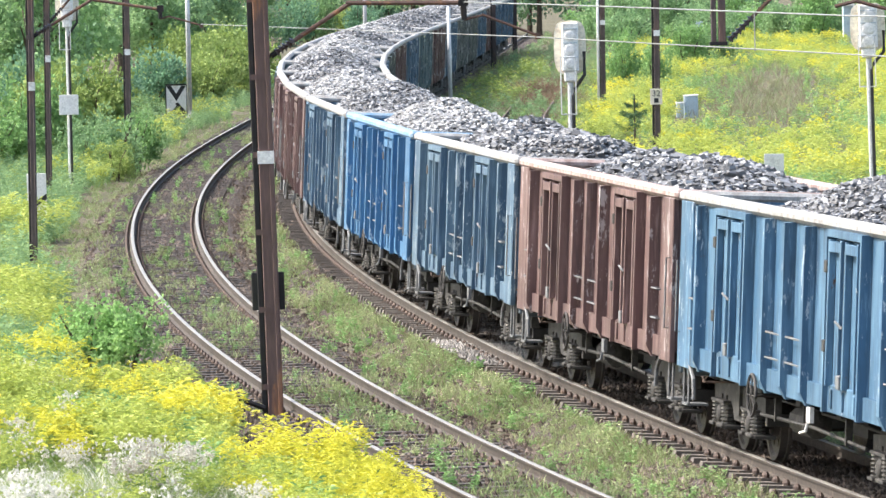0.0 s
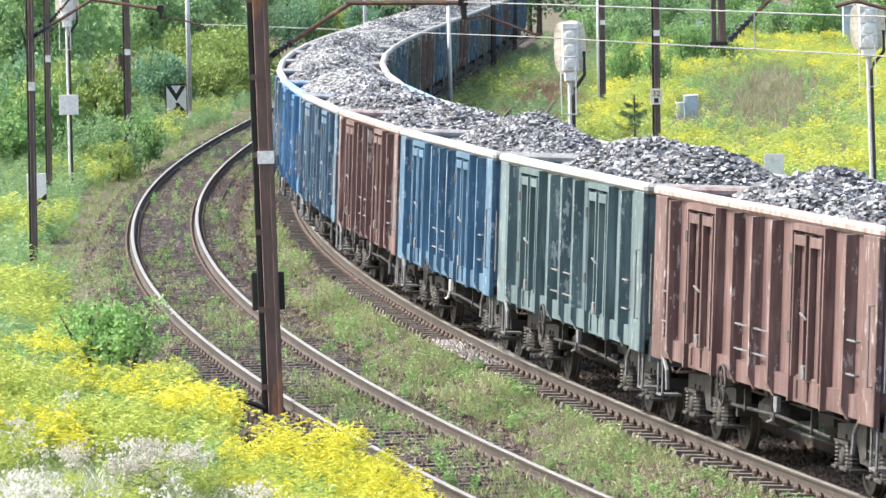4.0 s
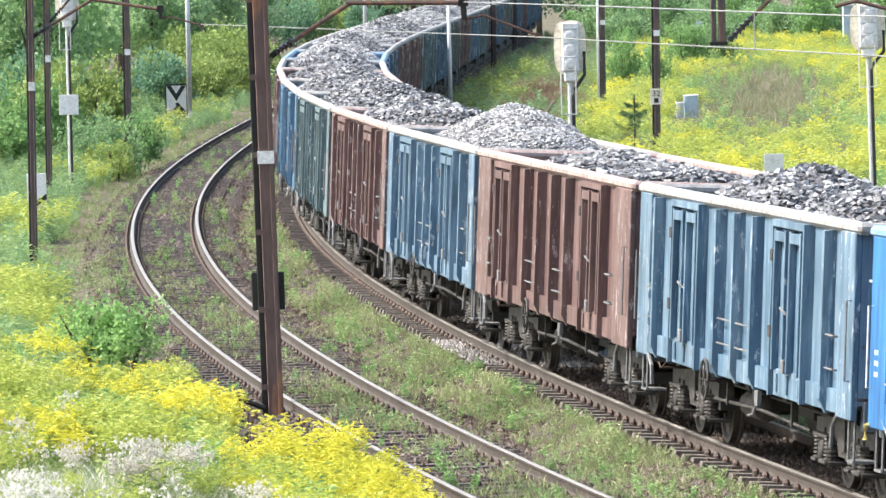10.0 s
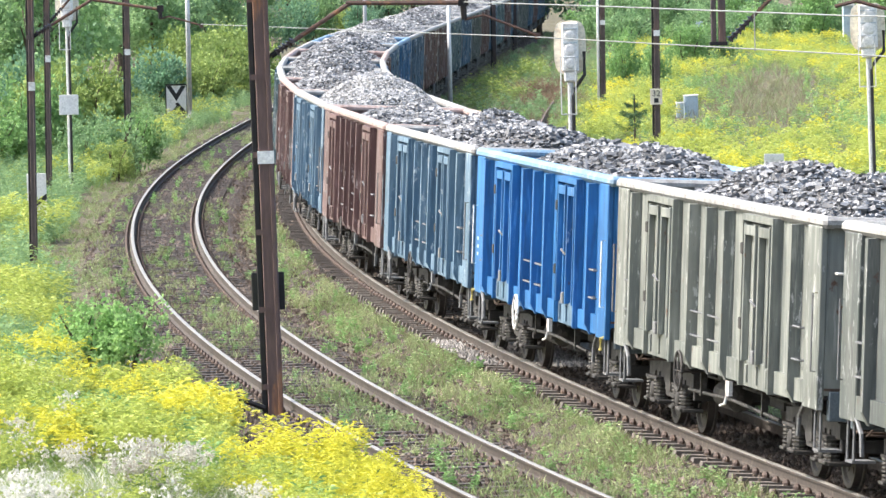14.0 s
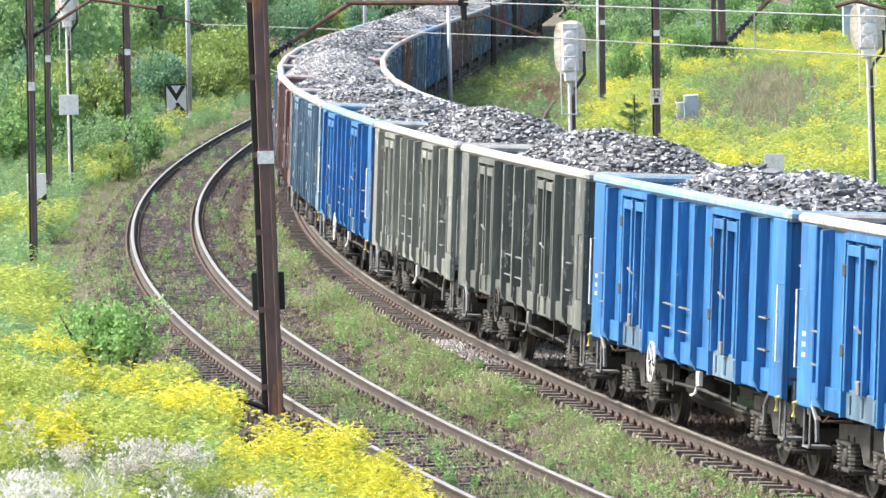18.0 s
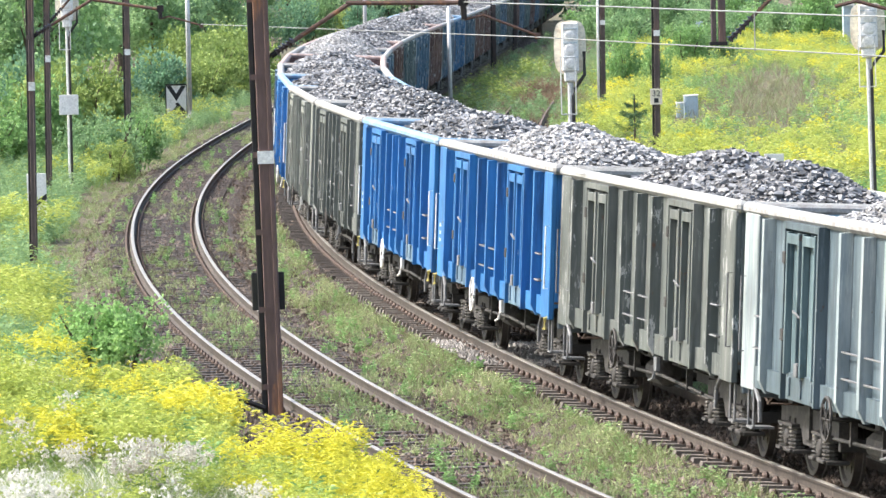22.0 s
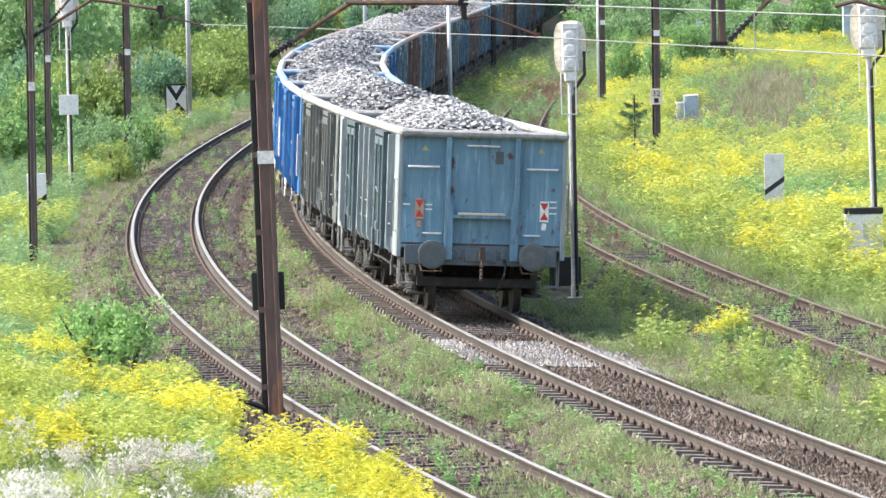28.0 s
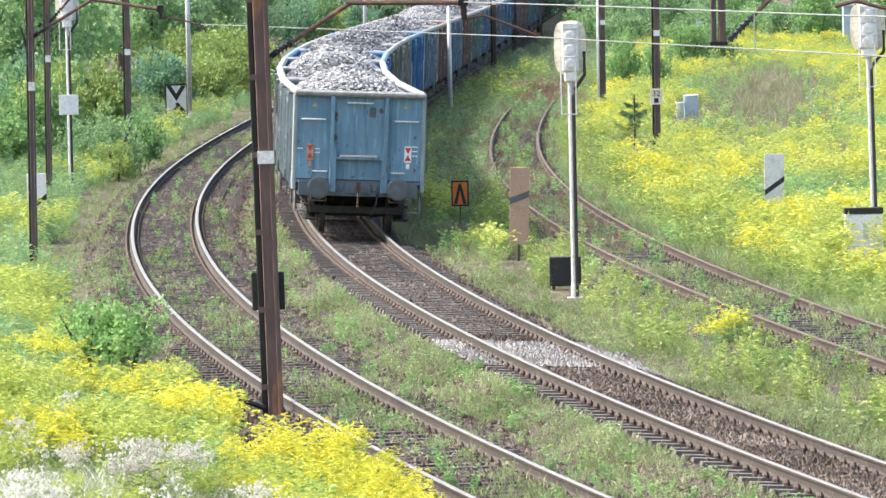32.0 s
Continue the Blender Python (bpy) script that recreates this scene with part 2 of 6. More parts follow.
class Build:
    """Collects vertices and faces of one mesh; a face remembers its material slot."""

    def __init__(self):
        self.v, self.f, self.m = [], [], []

    def poly(self, pts, faces, slot=0):
        o = len(self.v)
        self.v += [tuple(p) for p in pts]
        self.f += [tuple(i + o for i in f) for f in faces]
        self.m += [slot] * len(faces)
        return self

    def box(self, x0, x1, y0, y1, z0, z1, slot=0, tx=0.0, ty=0.0):
        p = [(x0, y0, z0), (x1, y0, z0), (x1, y1, z0), (x0, y1, z0),
             (x0 + tx, y0 + ty, z1), (x1 - tx, y0 + ty, z1), (x1 - tx, y1 - ty, z1), (x0 + tx, y1 - ty, z1)]
        return self.poly(p, [(0, 3, 2, 1), (4, 5, 6, 7), (0, 1, 5, 4), (1, 2, 6, 5), (2, 3, 7, 6), (3, 0, 4, 7)], slot)

    def tube(self, pts, r, n=6, slot=0, r1=None, caps=True):
        """A tube along pts, of radius r (to r1 at its end)."""
        pts = [Vector(p) for p in pts]
        rings = []
        for i, p in enumerate(pts):
            d = (pts[min(i + 1, len(pts) - 1)] - pts[max(i - 1, 0)]).normalized()
            a = d.orthogonal().normalized() if abs(d.z) > 0.99 else d.cross(Vector((0, 0, 1))).normalized()
            b = d.cross(a)
            rad = r if r1 is None else r + (r1 - r) * i / (len(pts) - 1)
            rings += [p + rad * (math.cos(2 * math.pi * k / n) * a + math.sin(2 * math.pi * k / n) * b) for k in range(n)]
        faces = [(i * n + k, i * n + (k + 1) % n, (i + 1) * n + (k + 1) % n, (i + 1) * n + k) for i in range(len(pts) - 1) for k in range(n)]
        if caps:
            faces += [tuple(range(n))[::-1], tuple(range((len(pts) - 1) * n, len(pts) * n))]
        return self.poly(rings, faces, slot)

    def lathe(self, axis, at, prof, n=16, slot=0):
        """Turns a profile of (along, radius) about an axis 'x', 'y' or 'z' through at."""
        ax = "xyz".index(axis)
        pts = []
        for s, r in prof:
            for k in range(n):
                q = [0, 0, 0]
                q[ax] = s
                q[(ax + 1) % 3] = r * math.cos(2 * math.pi * k / n)
                q[(ax + 2) % 3] = r * math.sin(2 * math.pi * k / n)
                pts.append([q[j] + at[j] for j in range(3)])
        faces = [(i * n + k, i * n + (k + 1) % n, (i + 1) * n + (k + 1) % n, (i + 1) * n + k) for i in range(len(prof) - 1) for k in range(n)]
        faces += [tuple(range(n))[::-1], tuple(range((len(prof) - 1) * n, len(prof) * n))]
        return self.poly(pts, faces, slot)

    def mesh(self, name, mats, bevel=0.0, smooth=False):
        me = bpy.data.meshes.new(name)
        me.from_pydata(self.v, [], self.f)
        for m in mats:
            me.materials.append(m)
        me.polygons.foreach_set("material_index", self.m)
        if bevel:
            bm = bmesh.new()
            bm.from_mesh(me)
            sharp = [e for e in bm.edges if e.is_manifold and e.calc_face_angle(0) > 0.6]
            bmesh.ops.bevel(bm, geom=sharp, offset=bevel, segments=1, affect="EDGES", clamp_overlap=True)
            bm.to_mesh(me)
            bm.free()
        if smooth:
            me.polygons.foreach_set("use_smooth", [True] * len(me.polygons))
        return me


def put(name, b, mats, parent=None, label="", bevel=0.0, smooth=False, at=None):
    """Links a Build (or a mesh made before) as one object, under a parent where there is one."""
    mats = mats if isinstance(mats, (list, tuple)) else [mats]
    me = b if isinstance(b, bpy.types.Mesh) else b.mesh(name, mats, bevel, smooth)
    ob = new(name, me)
    if parent is not None:
        ob.parent = parent
    if at is not None:
        ob.matrix_basis = at
    return tagged(ob, label)


def big_mesh(name, verts, tris, slots, mats):
    """A mesh from arrays of vertices, triangles and material slots."""
    me = bpy.data.meshes.new(name)
    me.vertices.add(len(verts))
    me.vertices.foreach_set("co", np.asarray(verts, np.float32).ravel())
    me.loops.add(3 * len(tris))
    me.loops.foreach_set("vertex_index", np.asarray(tris, np.int32).ravel())
    me.polygons.add(len(tris))
    me.polygons.foreach_set("loop_start", np.arange(0, 3 * len(tris), 3, dtype=np.int32))
    for m in mats:
        me.materials.append(m)
    me.polygons.foreach_set("material_index", np.asarray(slots, np.int32))
    me.update(calc_edges=True)
    me.polygons.foreach_set("use_smooth", np.zeros(len(tris), bool))
    return me


# ---- the tracks in plan: arcs from (x0, 50), heading a0 to the left of north ----
STEP = 1.0


def arc(x0, a0, k0, k1, k2, far=205.0, back=190.0, length=640.0):
    s = np.arange(-back, length + STEP, STEP)
    k = np.where((s > 0) & (s < far), k0 + k1 * s / 200 + k2 * (s / 200) ** 2, 0.0)
    i0 = int(back / STEP)
    a = np.zeros(len(s))
    a[i0:] = a0 - np.concatenate([[0], np.cumsum(k[i0:-1] * STEP)])
    a[:i0] = a0
    am = 0.5 * (a[1:] + a[:-1])
    x = np.concatenate([[0], np.cumsum(-np.sin(am) * STEP)])
    y = np.concatenate([[0], np.cumsum(np.cos(am) * STEP)])
    return s, x - x[i0] + x0, y - y[i0] + 50.0, a


MAIN = arc(9.8527, 0.19195, 0.0013508, 0.0010854, -0.0022463)
LEFT = arc(5.9043, 0.20732, 0.0017959, 0.0000232, -0.0019197)
RIGHT = arc(14.6996, 0.18121, 0.0012880, 0.0008686, -0.0019167)
CANT = 0.0528


def on_track(tr, s):
    return np.interp(s, tr[0], tr[1]), np.interp(s, tr[0], tr[2]), np.interp(s, tr[0], tr[3])


def offset_from(tr, x, y):
    """How far points lie to the right of a track."""
    i = np.clip(np.searchsorted(tr[2], y), 0, len(tr[2]) - 1)
    return (x - np.interp(y, tr[2], tr[1])) * np.cos(tr[3][i])


# ---- ground ----
GROUND = -0.42


def ground_z(x, y):
    z = GROUND + 0.07 * np.sin(x * 0.9 + 0.3 * y) * np.sin(y * 0.35) + 0.05 * np.sin(x * 2.3) * np.sin(y * 1.1 + x)
    d = np.minimum(np.minimum(np.abs(offset_from(LEFT, x, y)), np.abs(offset_from(MAIN, x, y))), np.abs(offset_from(RIGHT, x, y)))
    return np.where(d < 2.2, np.minimum(z, -0.40), z)


def surface_z(x, y):
    """Ground or ballast shoulder, whichever is higher."""
    z = ground_z(x, y)
    for tr, cant in ((LEFT, 0.0), (MAIN, 0.0528), (RIGHT, 0.0)):
        o = offset_from(tr, x, y)
        d = np.abs(o)
        bed = np.where(d < 1.25, -0.19, np.where(d < 1.55, -0.20 - (d - 1.25) * 0.233, -0.27 - (d - 1.55) * 0.62)) - o * math.tan(cant)
        z = np.where(d < 2.0, np.maximum(z, bed), z)
    return z


def lay_ground():
    xs = np.concatenate([[-3000, -1200, -500, -200, -100, -60], np.arange(-40, 40.1, 0.8), [60, 100, 200, 500, 1200, 3000]])
    ys = np.concatenate([[-3000, -1000, -300, -100, 0, 40], np.arange(60, 440, 0.8), [480, 560, 700, 1000, 1600, 4000]])
    gx, gy = np.meshgrid(xs, ys)
    gz = ground_z(gx, gy)
    nx = len(xs)
    idx = np.arange(len(xs) * len(ys)).reshape(len(ys), nx)
    a, b, c, d = idx[:-1, :-1].ravel(), idx[:-1, 1:].ravel(), idx[1:, 1:].ravel(), idx[1:, :-1].ravel()
    tris = np.concatenate([np.stack([a, b, c], 1), np.stack([a, c, d], 1)])
    me = big_mesh("ground", np.stack([gx.ravel(), gy.ravel(), gz.ravel()], 1), tris, np.zeros(len(tris)), [M["ground"]])
    tagged(new("ground", me), "brown soil with turf and low weeds beside the tracks", "ground", kind="structure")


lay_ground()


def sweep(tr, s0, s1, prof, step=2.0, wob=None):
    """Sweeps a cross-section of (offset, height) along a track."""
    s = np.arange(s0, s1 + 0.01, step)
    x, y, a = on_track(tr, s)
    v = []
    for i in range(len(s)):
        for j, (o, z) in enumerate(prof):
            dz = wob(i, j) if wob else 0.0
            v.append((x[i] + o * math.cos(a[i]), y[i] + o * math.sin(a[i]), z + dz))
    n = len(prof)
    return v, n, len(s)


BED = ((-2.0, -0.55), (-1.55, -0.27), (-1.25, -0.255), (-0.95, -0.275), (-0.6, -0.265), (-0.2, -0.205), (0.2, -0.205), (0.6, -0.265), (0.95, -0.275), (1.25, -0.255), (1.55, -0.27), (2.0, -0.55))
RAIL = [(-0.062, -0.17), (-0.062, -0.155), (-0.012, -0.13), (-0.012, -0.045), (-0.036, -0.035), (-0.036, -0.006), (-0.028, 0.0),
        (0.028, 0.0), (0.036, -0.006), (0.036, -0.035), (0.012, -0.045), (0.012, -0.13), (0.062, -0.155), (0.062, -0.17)]
SLEEPER = Build().box(-1.28, 1.28, -0.13, 0.13, -0.14, 0.0, 0, 0.02, 0.02).mesh("sleeper", [M["sleeper"]])
SLEEPER_PALE = Build().box(-1.22, 1.22, -0.13, 0.13, -0.14, 0.0, 0, 0.03, 0.03).mesh("sleeper", [M["sleeper_pale"]])


def lay_track(name, tr, cant, label, polished, sleepers, pale=(), bolts=0.036):
    base = new(name)
    tagged(base, label, "railway track", "railway tracks", kind="structure")
    rng = random.Random(name)

    def wob(i, j):
        return rng.uniform(-0.028, 0.024)

    tilt = math.tan(cant)
    prof = [(o, z - o * tilt) for o, z in BED]
    v, n, m = sweep(tr, 10, 400, prof, 0.5, wob)
    bed = Build().poly(v, [(i * n + j, i * n + j + 1, (i + 1) * n + j + 1, (i + 1) * n + j) for i in range(m - 1) for j in range(n - 1)])
    put("ballast_bed", bed, M["ballast"], base, "brown crushed-stone ballast bed", smooth=True)
    for side in (-1, 1):
        z0 = -side * 0.75 * math.sin(cant)
        prof = [(side * 0.75 + o, z + z0) for o, z in RAIL]
        v, n, m = sweep(tr, 5, 400, prof, 2.0)
        b = Build()
        b.poly(v, [(i * n + j, i * n + (j + 1) % n, (i + 1) * n + (j + 1) % n, (i + 1) * n + j) for i in range(m - 1) for j in range(n)])
        b.m = [1 if j in (5, 6, 7) else 0 for i in range(m - 1) for j in range(n)]
        put("rail", b, [M["rail_side"] if polished else M["rail_rust_side"], M["rail_top"] if polished else M["rail_rust_top"]], base,
            "rusty rail with a polished head" if polished else "rusty unused rail")
    # sleepers and their fastenings
    fast = Build()
    s = 18.0
    while s < 195.0:
        x, y, a = on_track(tr, s + rng.uniform(-0.02, 0.02))
        light = any(lo < s < hi for lo, hi in pale)
        me = SLEEPER_PALE if (sleepers == "pale" or light) else SLEEPER
        ob = new("sleeper", me)
        ob.parent = base
        ob.matrix_basis = pose(x, y, -0.172 + rng.uniform(-0.008, 0.004), 0, math.degrees(cant), math.degrees(a) + rng.uniform(-1.2, 1.2))
        if s < 120:
            mt = ob.matrix_basis
            for side in (-1, 1):
                for w in (-0.13, 0.13):
                    c = side * 0.75 + w
                    pts = [mt @ Vector((c + bolts * r * math.cos(j * math.pi / 4), bolts * 1.5 * r * math.sin(j * math.pi / 4), z))
                           for r, z in ((1.1, 0.0), (1.1, 0.035), (0.55, 0.075)) for j in range(8)]
                    fast.poly(pts, [(q * 8 + j, q * 8 + (j + 1) % 8, q * 8 + 8 + (j + 1) % 8, q * 8 + 8 + j) for q in range(2) for j in range(8)] + [tuple(range(16, 24))])
        s += 0.62
    ob = put("rail_fastenings", fast, M["iron"], base, "rusty rail clips and bolts")
    ob["kind"] = "stuff"
    return base


lay_track("left_track", LEFT, 0.0, "curved railway track with polished rails on old sleepers", True, "dark")
lay_track("main_track", MAIN, CANT, "canted railway track with polished rails under the coal train", True, "dark", pale=((15, 80),), bolts=0.045)
lay_track("siding_track", RIGHT, 0.0, "overgrown siding with brown rusty rails", False, "dark")

# ---- the train ----
PITCH = 14.04
SPEED = (-30.2517, 120.8444, 5.6675, 1.1580, -2.2386)


def travelled(t):
    """How far along the main track the last buffers stand at t seconds."""
    u = (t - 16.0) / 16.0
    return sum(c * u ** i for i, c in enumerate(SPEED))


SLACK = (-0.50, -0.83, -0.84, -0.94, -0.97, -0.72, -0.86, -0.94, -0.36, 0.16, -0.16, -0.17, -0.14, -0.52, -0.72, -0.74, -0.69)
LEAN = 0.09      # the bodies sit a little to the low side of the canted track


def wagon_pose(k, t):
    s = travelled(t) + PITCH * k + SLACK[min(k, len(SLACK) - 1)]
    xa, ya, _ = on_track(MAIN, s + 2.52)
    xb, yb, _ = on_track(MAIN, s + 11.52)
    d = math.hypot(xb - xa, yb - ya)
    fx, fy = (xb - xa) / d, (yb - ya) / d
    rx, ry = fy, -fx
    c, sn = math.cos(CANT), math.sin(CANT)
    mid = ((xa + xb) / 2 + LEAN * rx, (ya + yb) / 2 + LEAN * ry, 0.0)
    return Matrix(((rx * c, fx, rx * sn, mid[0]), (ry * c, fy, ry * sn, mid[1]), (-sn, 0, c, 0.0), (0, 0, 0, 1)))


def rib_mesh(depth=0.14, w=0.07):
    b = Build()
    # a pressed channel: outer flange, two webs, tongue below the floor
    b.poly([(0, -w, 3.06), (0, w, 3.06), (-depth, w * 0.9, 3.05), (-depth, -w * 0.9, 3.05),
            (0, -w, 1.04), (0, w, 1.04), (-depth, w * 0.9, 1.14), (-depth, -w * 0.9, 1.14),
            (0, -w, 0.99), (0, w, 0.99), (-0.06, w * 0.9, 0.985), (-0.06, -w * 0.9, 0.985)],
           [(0, 1, 2, 3), (2, 6, 7, 3), (1, 5, 6, 2), (0, 3, 7, 4), (6, 10, 11, 7), (5, 9, 10, 6), (4, 7, 11, 8), (8, 11, 10, 9), (0, 4, 5, 1), (4, 8, 9, 5)])
    return b


def leaf_mesh():
    """One door leaf: a sheet between two proud uprights with a short head."""
    b = Build()
    b.box(-0.05, 0.0, -0.33, 0.33, 1.30, 2.96)
    for y0, y1, z0, z1 in ((-0.33, -0.27, 1.30, 2.96), (0.27, 0.33, 1.30, 2.96), (-0.28, 0.28, 2.82, 2.94)):
        b.box(-0.135, -0.05, y0, y1, z0, z1)
    return b


def spring_mesh():
    prof = []
    for i in range(6):
        z = i * 0.046
        prof += [(z, 0.05), (z + 0.008, 0.098), (z + 0.026, 0.098), (z + 0.034, 0.05)]
    return Build().lathe("z", (0, 0, 0), prof, 10).mesh("spring", [M["coil"]], smooth=False)


def wheelset_mesh():
    b = Build()
    for sd in (-1, 1):
        prof = [(sd * 0.675, 0.10), (sd * 0.68, 0.38), (sd * 0.685, 0.485), (sd * 0.715, 0.485), (sd * 0.725, 0.455), (sd * 0.81, 0.45), (sd * 0.81, 0.39), (sd * 0.78, 0.36), (sd * 0.77, 0.16), (sd * 0.83, 0.14), (sd * 0.83, 0.09)]
        b.lathe("x", (0, 0, 0), prof if sd > 0 else prof[::-1], 28)
        for k in range(6):
            a = k * math.pi / 3
            b.tube([(sd * 0.77, 0.26 * math.cos(a), 0.26 * math.sin(a)), (sd * 0.785, 0.26 * math.cos(a), 0.26 * math.sin(a))], 0.045, 8)
    b.lathe("x", (0, 0, 0), [(-0.98, 0.06), (-0.7, 0.075), (-0.6, 0.08), (0.6, 0.08), (0.7, 0.075), (0.98, 0.06)], 12)
    return b.mesh("wheelset", [M["wheel"]])


def ring(b, at, r, tube, axis="x", n=14, slot=0):
    pts = []
    for k in range(n + 1):
        a = 2 * math.pi * k / n
        pts.append((at[0], at[1] + r * math.cos(a), at[2] + r * math.sin(a)))
    b.tube(pts, tube, 5, slot, caps=False)


def make_wagon(wide=0.75, Lb=6.55, ribs=(-5.2, -1.13, 0.0, 1.13, 5.2), door=3.18, pivot=4.5, bay=(0.565, 0.50)):
    """An open high-sided bogie wagon in parts; y runs to the front, z from the rail head."""
    w = new("coal_wagon")
    P = {}
    paintless = M["under"]
    H, X = 3.2, 1.40
    rung = Lb - wide - 0.52
    b = Build()
    b.box(-0.45, 0.45, -Lb + 0.1, Lb - 0.1, 0.86, 1.14)
    b.box(-1.36, 1.36, -Lb + 0.02, Lb - 0.02, 1.10, 1.18)
    for y in (-pivot, -2.2, 0, 2.2, pivot):
        b.box(-1.3, 1.3, y - 0.12, y + 0.12, 0.92, 1.14)
    b.box(-0.7, -0.4, -1.1, -0.2, 0.62, 0.88)
    b.lathe("y", (0.45, 0.4, 0.72), [(-0.45, 0.05), (-0.42, 0.16), (0.42, 0.16), (0.45, 0.05)], 12)
    b.tube([(-0.9, -3.0, 0.80), (-0.9, 3.0, 0.80)], 0.022, 5)
    put("underframe", b, paintless, w, "grimy dark underframe")
    put("load_floor", Build().box(-X + 0.03, X - 0.03, -Lb + 0.04, Lb - 0.04, 1.185, 1.24), M["inside"], w)
    for sd in (-1, 1):
        b = Build().box(min(sd * X, sd * (X - 0.035)), max(sd * X, sd * (X - 0.035)), -Lb + 0.03, Lb - 0.03, 1.12, 3.1)
        b.box(min(sd * (X + 0.06), sd * X), max(sd * (X + 0.06), sd * X), -Lb + 0.03, Lb - 0.03, 1.02, 1.28)
        put("side_wall", b, M["under"], w)
        b = Build().box(min(sd * 1.30, sd * 1.475), max(sd * 1.30, sd * 1.475), -Lb - 0.17, Lb + 0.17, 3.06, H)
        put("top_rim", b, M["white"], w, "worn top rim", bevel=0.045)
        for y in ribs:
            if "rib" not in P:
                P["rib"] = rib_mesh().mesh("rib", [M["under"]])
            ob = put("rib", P["rib"], [], w, at=pose(sd * X, y, 0, 0, 0, 0 if sd < 0 else 180))
        for y in (-door, door):
            fr = Build()
            x0, x1 = min(sd * X, sd * (X + 0.13)), max(sd * X, sd * (X + 0.13))
            out = ((-0.92, 1.0), (-0.92, 3.07), (0.92, 3.07), (0.92, 1.0), (0.85, 1.0), (0.85, 2.99), (-0.85, 2.99), (-0.85, 1.0))
            fr.poly([(x0, y + p, z) for p, z in out] + [(x1, y + p, z) for p, z in out],
                    [(0, 1, 6, 7), (1, 2, 5, 6), (2, 3, 4, 5), (15, 14, 9, 8), (14, 13, 10, 9), (13, 12, 11, 10)] + [(k, k + 8, (k + 1) % 8 + 8, (k + 1) % 8) for k in range(8)])
            dr = put("door", fr, M["under"], w)
            if "leaf" not in P:
                P["leaf"] = leaf_mesh().mesh("door_leaf", [M["under"]], 0.006)
                lt = Build().tube([(-0.10, 0, 1.40), (-0.10, 0, 2.88)], 0.014, 5)
                P["bar"] = lt.mesh("locking_bar", [M["bogie"]])
                lt = Build().box(-0.16, -0.05, -0.09, 0.07, 1.30, 1.46)
                P["lock"] = lt.mesh("lock", [M["spring"]], 0.01)
                lt = Build().tube([(-0.11, 0.02, 1.98), (-0.14, 0.08, 2.02), (-0.14, 0.26, 2.05)], 0.016, 5)
                P["lever"] = lt.mesh("lever", [M["spring"]])
                P["hinge"] = Build().box(-0.15, -0.08, 0.76, 0.90, -0.07, 0.07).mesh("hinge", [M["bogie"]], 0.01)
                sp = Build().box(-0.075, 0.0, -0.82, 0.82, 1.0, 1.32)
                for yy in (-0.6, 0.0, 0.6):
                    sp.box(-0.10, -0.07, yy - 0.04, yy + 0.04, 1.05, 1.27)
                P["flap"] = sp.mesh("door_flap", [M["under"]], 0.008)
            for yy in (-0.43, 0.43):
                put("door_leaf", P["leaf"], [], dr, at=pose(sd * X, y + yy, 0, 0, 0, 0 if sd < 0 else 180))
            turn = 0 if sd < 0 else 180
            put("locking_bar", P["bar"], [], dr, "iron locking bar", at=pose(sd * X, y, 0, 0, 0, turn))
            put("lock", P["lock"], [], dr, at=pose(sd * X, y, 0, 0, 0, turn))
            put("lever", P["lever"], [], dr, at=pose(sd * X, y, 0, 0, 0, turn))
            for zz in (1.75, 2.65):
                put("hinge", P["hinge"], [], dr, at=pose(sd * X, y, zz, 0, 0, turn))
            put("door_flap", P["flap"], [], dr, at=pose(sd * X, y, 0, 0, 0, 0 if sd < 0 else 180))
        for e in (-1, 1):
            y0, y1 = sorted((e * (Lb - wide), e * (Lb + 0.01)))
            b = Build().box(min(sd * (X - 0.02), sd * (X + 0.065)), max(sd * (X - 0.02), sd * (X + 0.065)), y0, y1, 0.98, 3.08)
            put("corner_post", b, M["under"], w, bevel=0.012)
            xo = sd * (X + 0.12)
            yh = e * (Lb - 0.10)
            b = Build().tube([(sd * (X + 0.04), yh, 1.42), (xo, yh, 1.42), (xo, yh, 2.32), (sd * (X + 0.04), yh, 2.32)], 0.013, 5)
            put("grab_rail", b, M["white_rod"], w, "white grab rail")
            b = Build().box(min(sd * 1.12, sd * 1.40), max(sd * 1.12, sd * 1.40), e * (Lb - 0.25) - 0.16, e * (Lb - 0.25) + 0.16, 0.50, 0.53)
            b.tube([(sd * 1.38, e * (Lb - 0.4), 0.52), (sd * 1.38, e * (Lb - 0.4), 1.1)], 0.018, 5).tube([(sd * 1.38, e * (Lb - 0.1), 0.52), (sd * 1.38, e * (Lb - 0.1), 1.1)], 0.018, 5)
            put("step", b, M["spring"], w)
            b = Build().tube([(sd * 1.44, e * (Lb - 1.05), 0.62), (sd * 1.44, e * (Lb - 1.0), 0.86), (sd * 1.44, e * (Lb - 0.62), 1.10)], 0.028, 6)
            put("corner_brace", b, M["spring"], w, "dusty bent corner brace")
            b = Build().lathe("y", (sd * 0.875, e * Lb, 1.05), [(0, 0.13), (e * 0.14, 0.13), (e * 0.15, 0.10), (e * 0.37, 0.10), (e * 0.40, 0.20), (e * 0.42, 0.25), (e * 0.46, 0.245), (e * 0.47, 0.2)][::e], 20)
            put("buffer", b, M["buffer"], w, "dark round buffer", smooth=False)
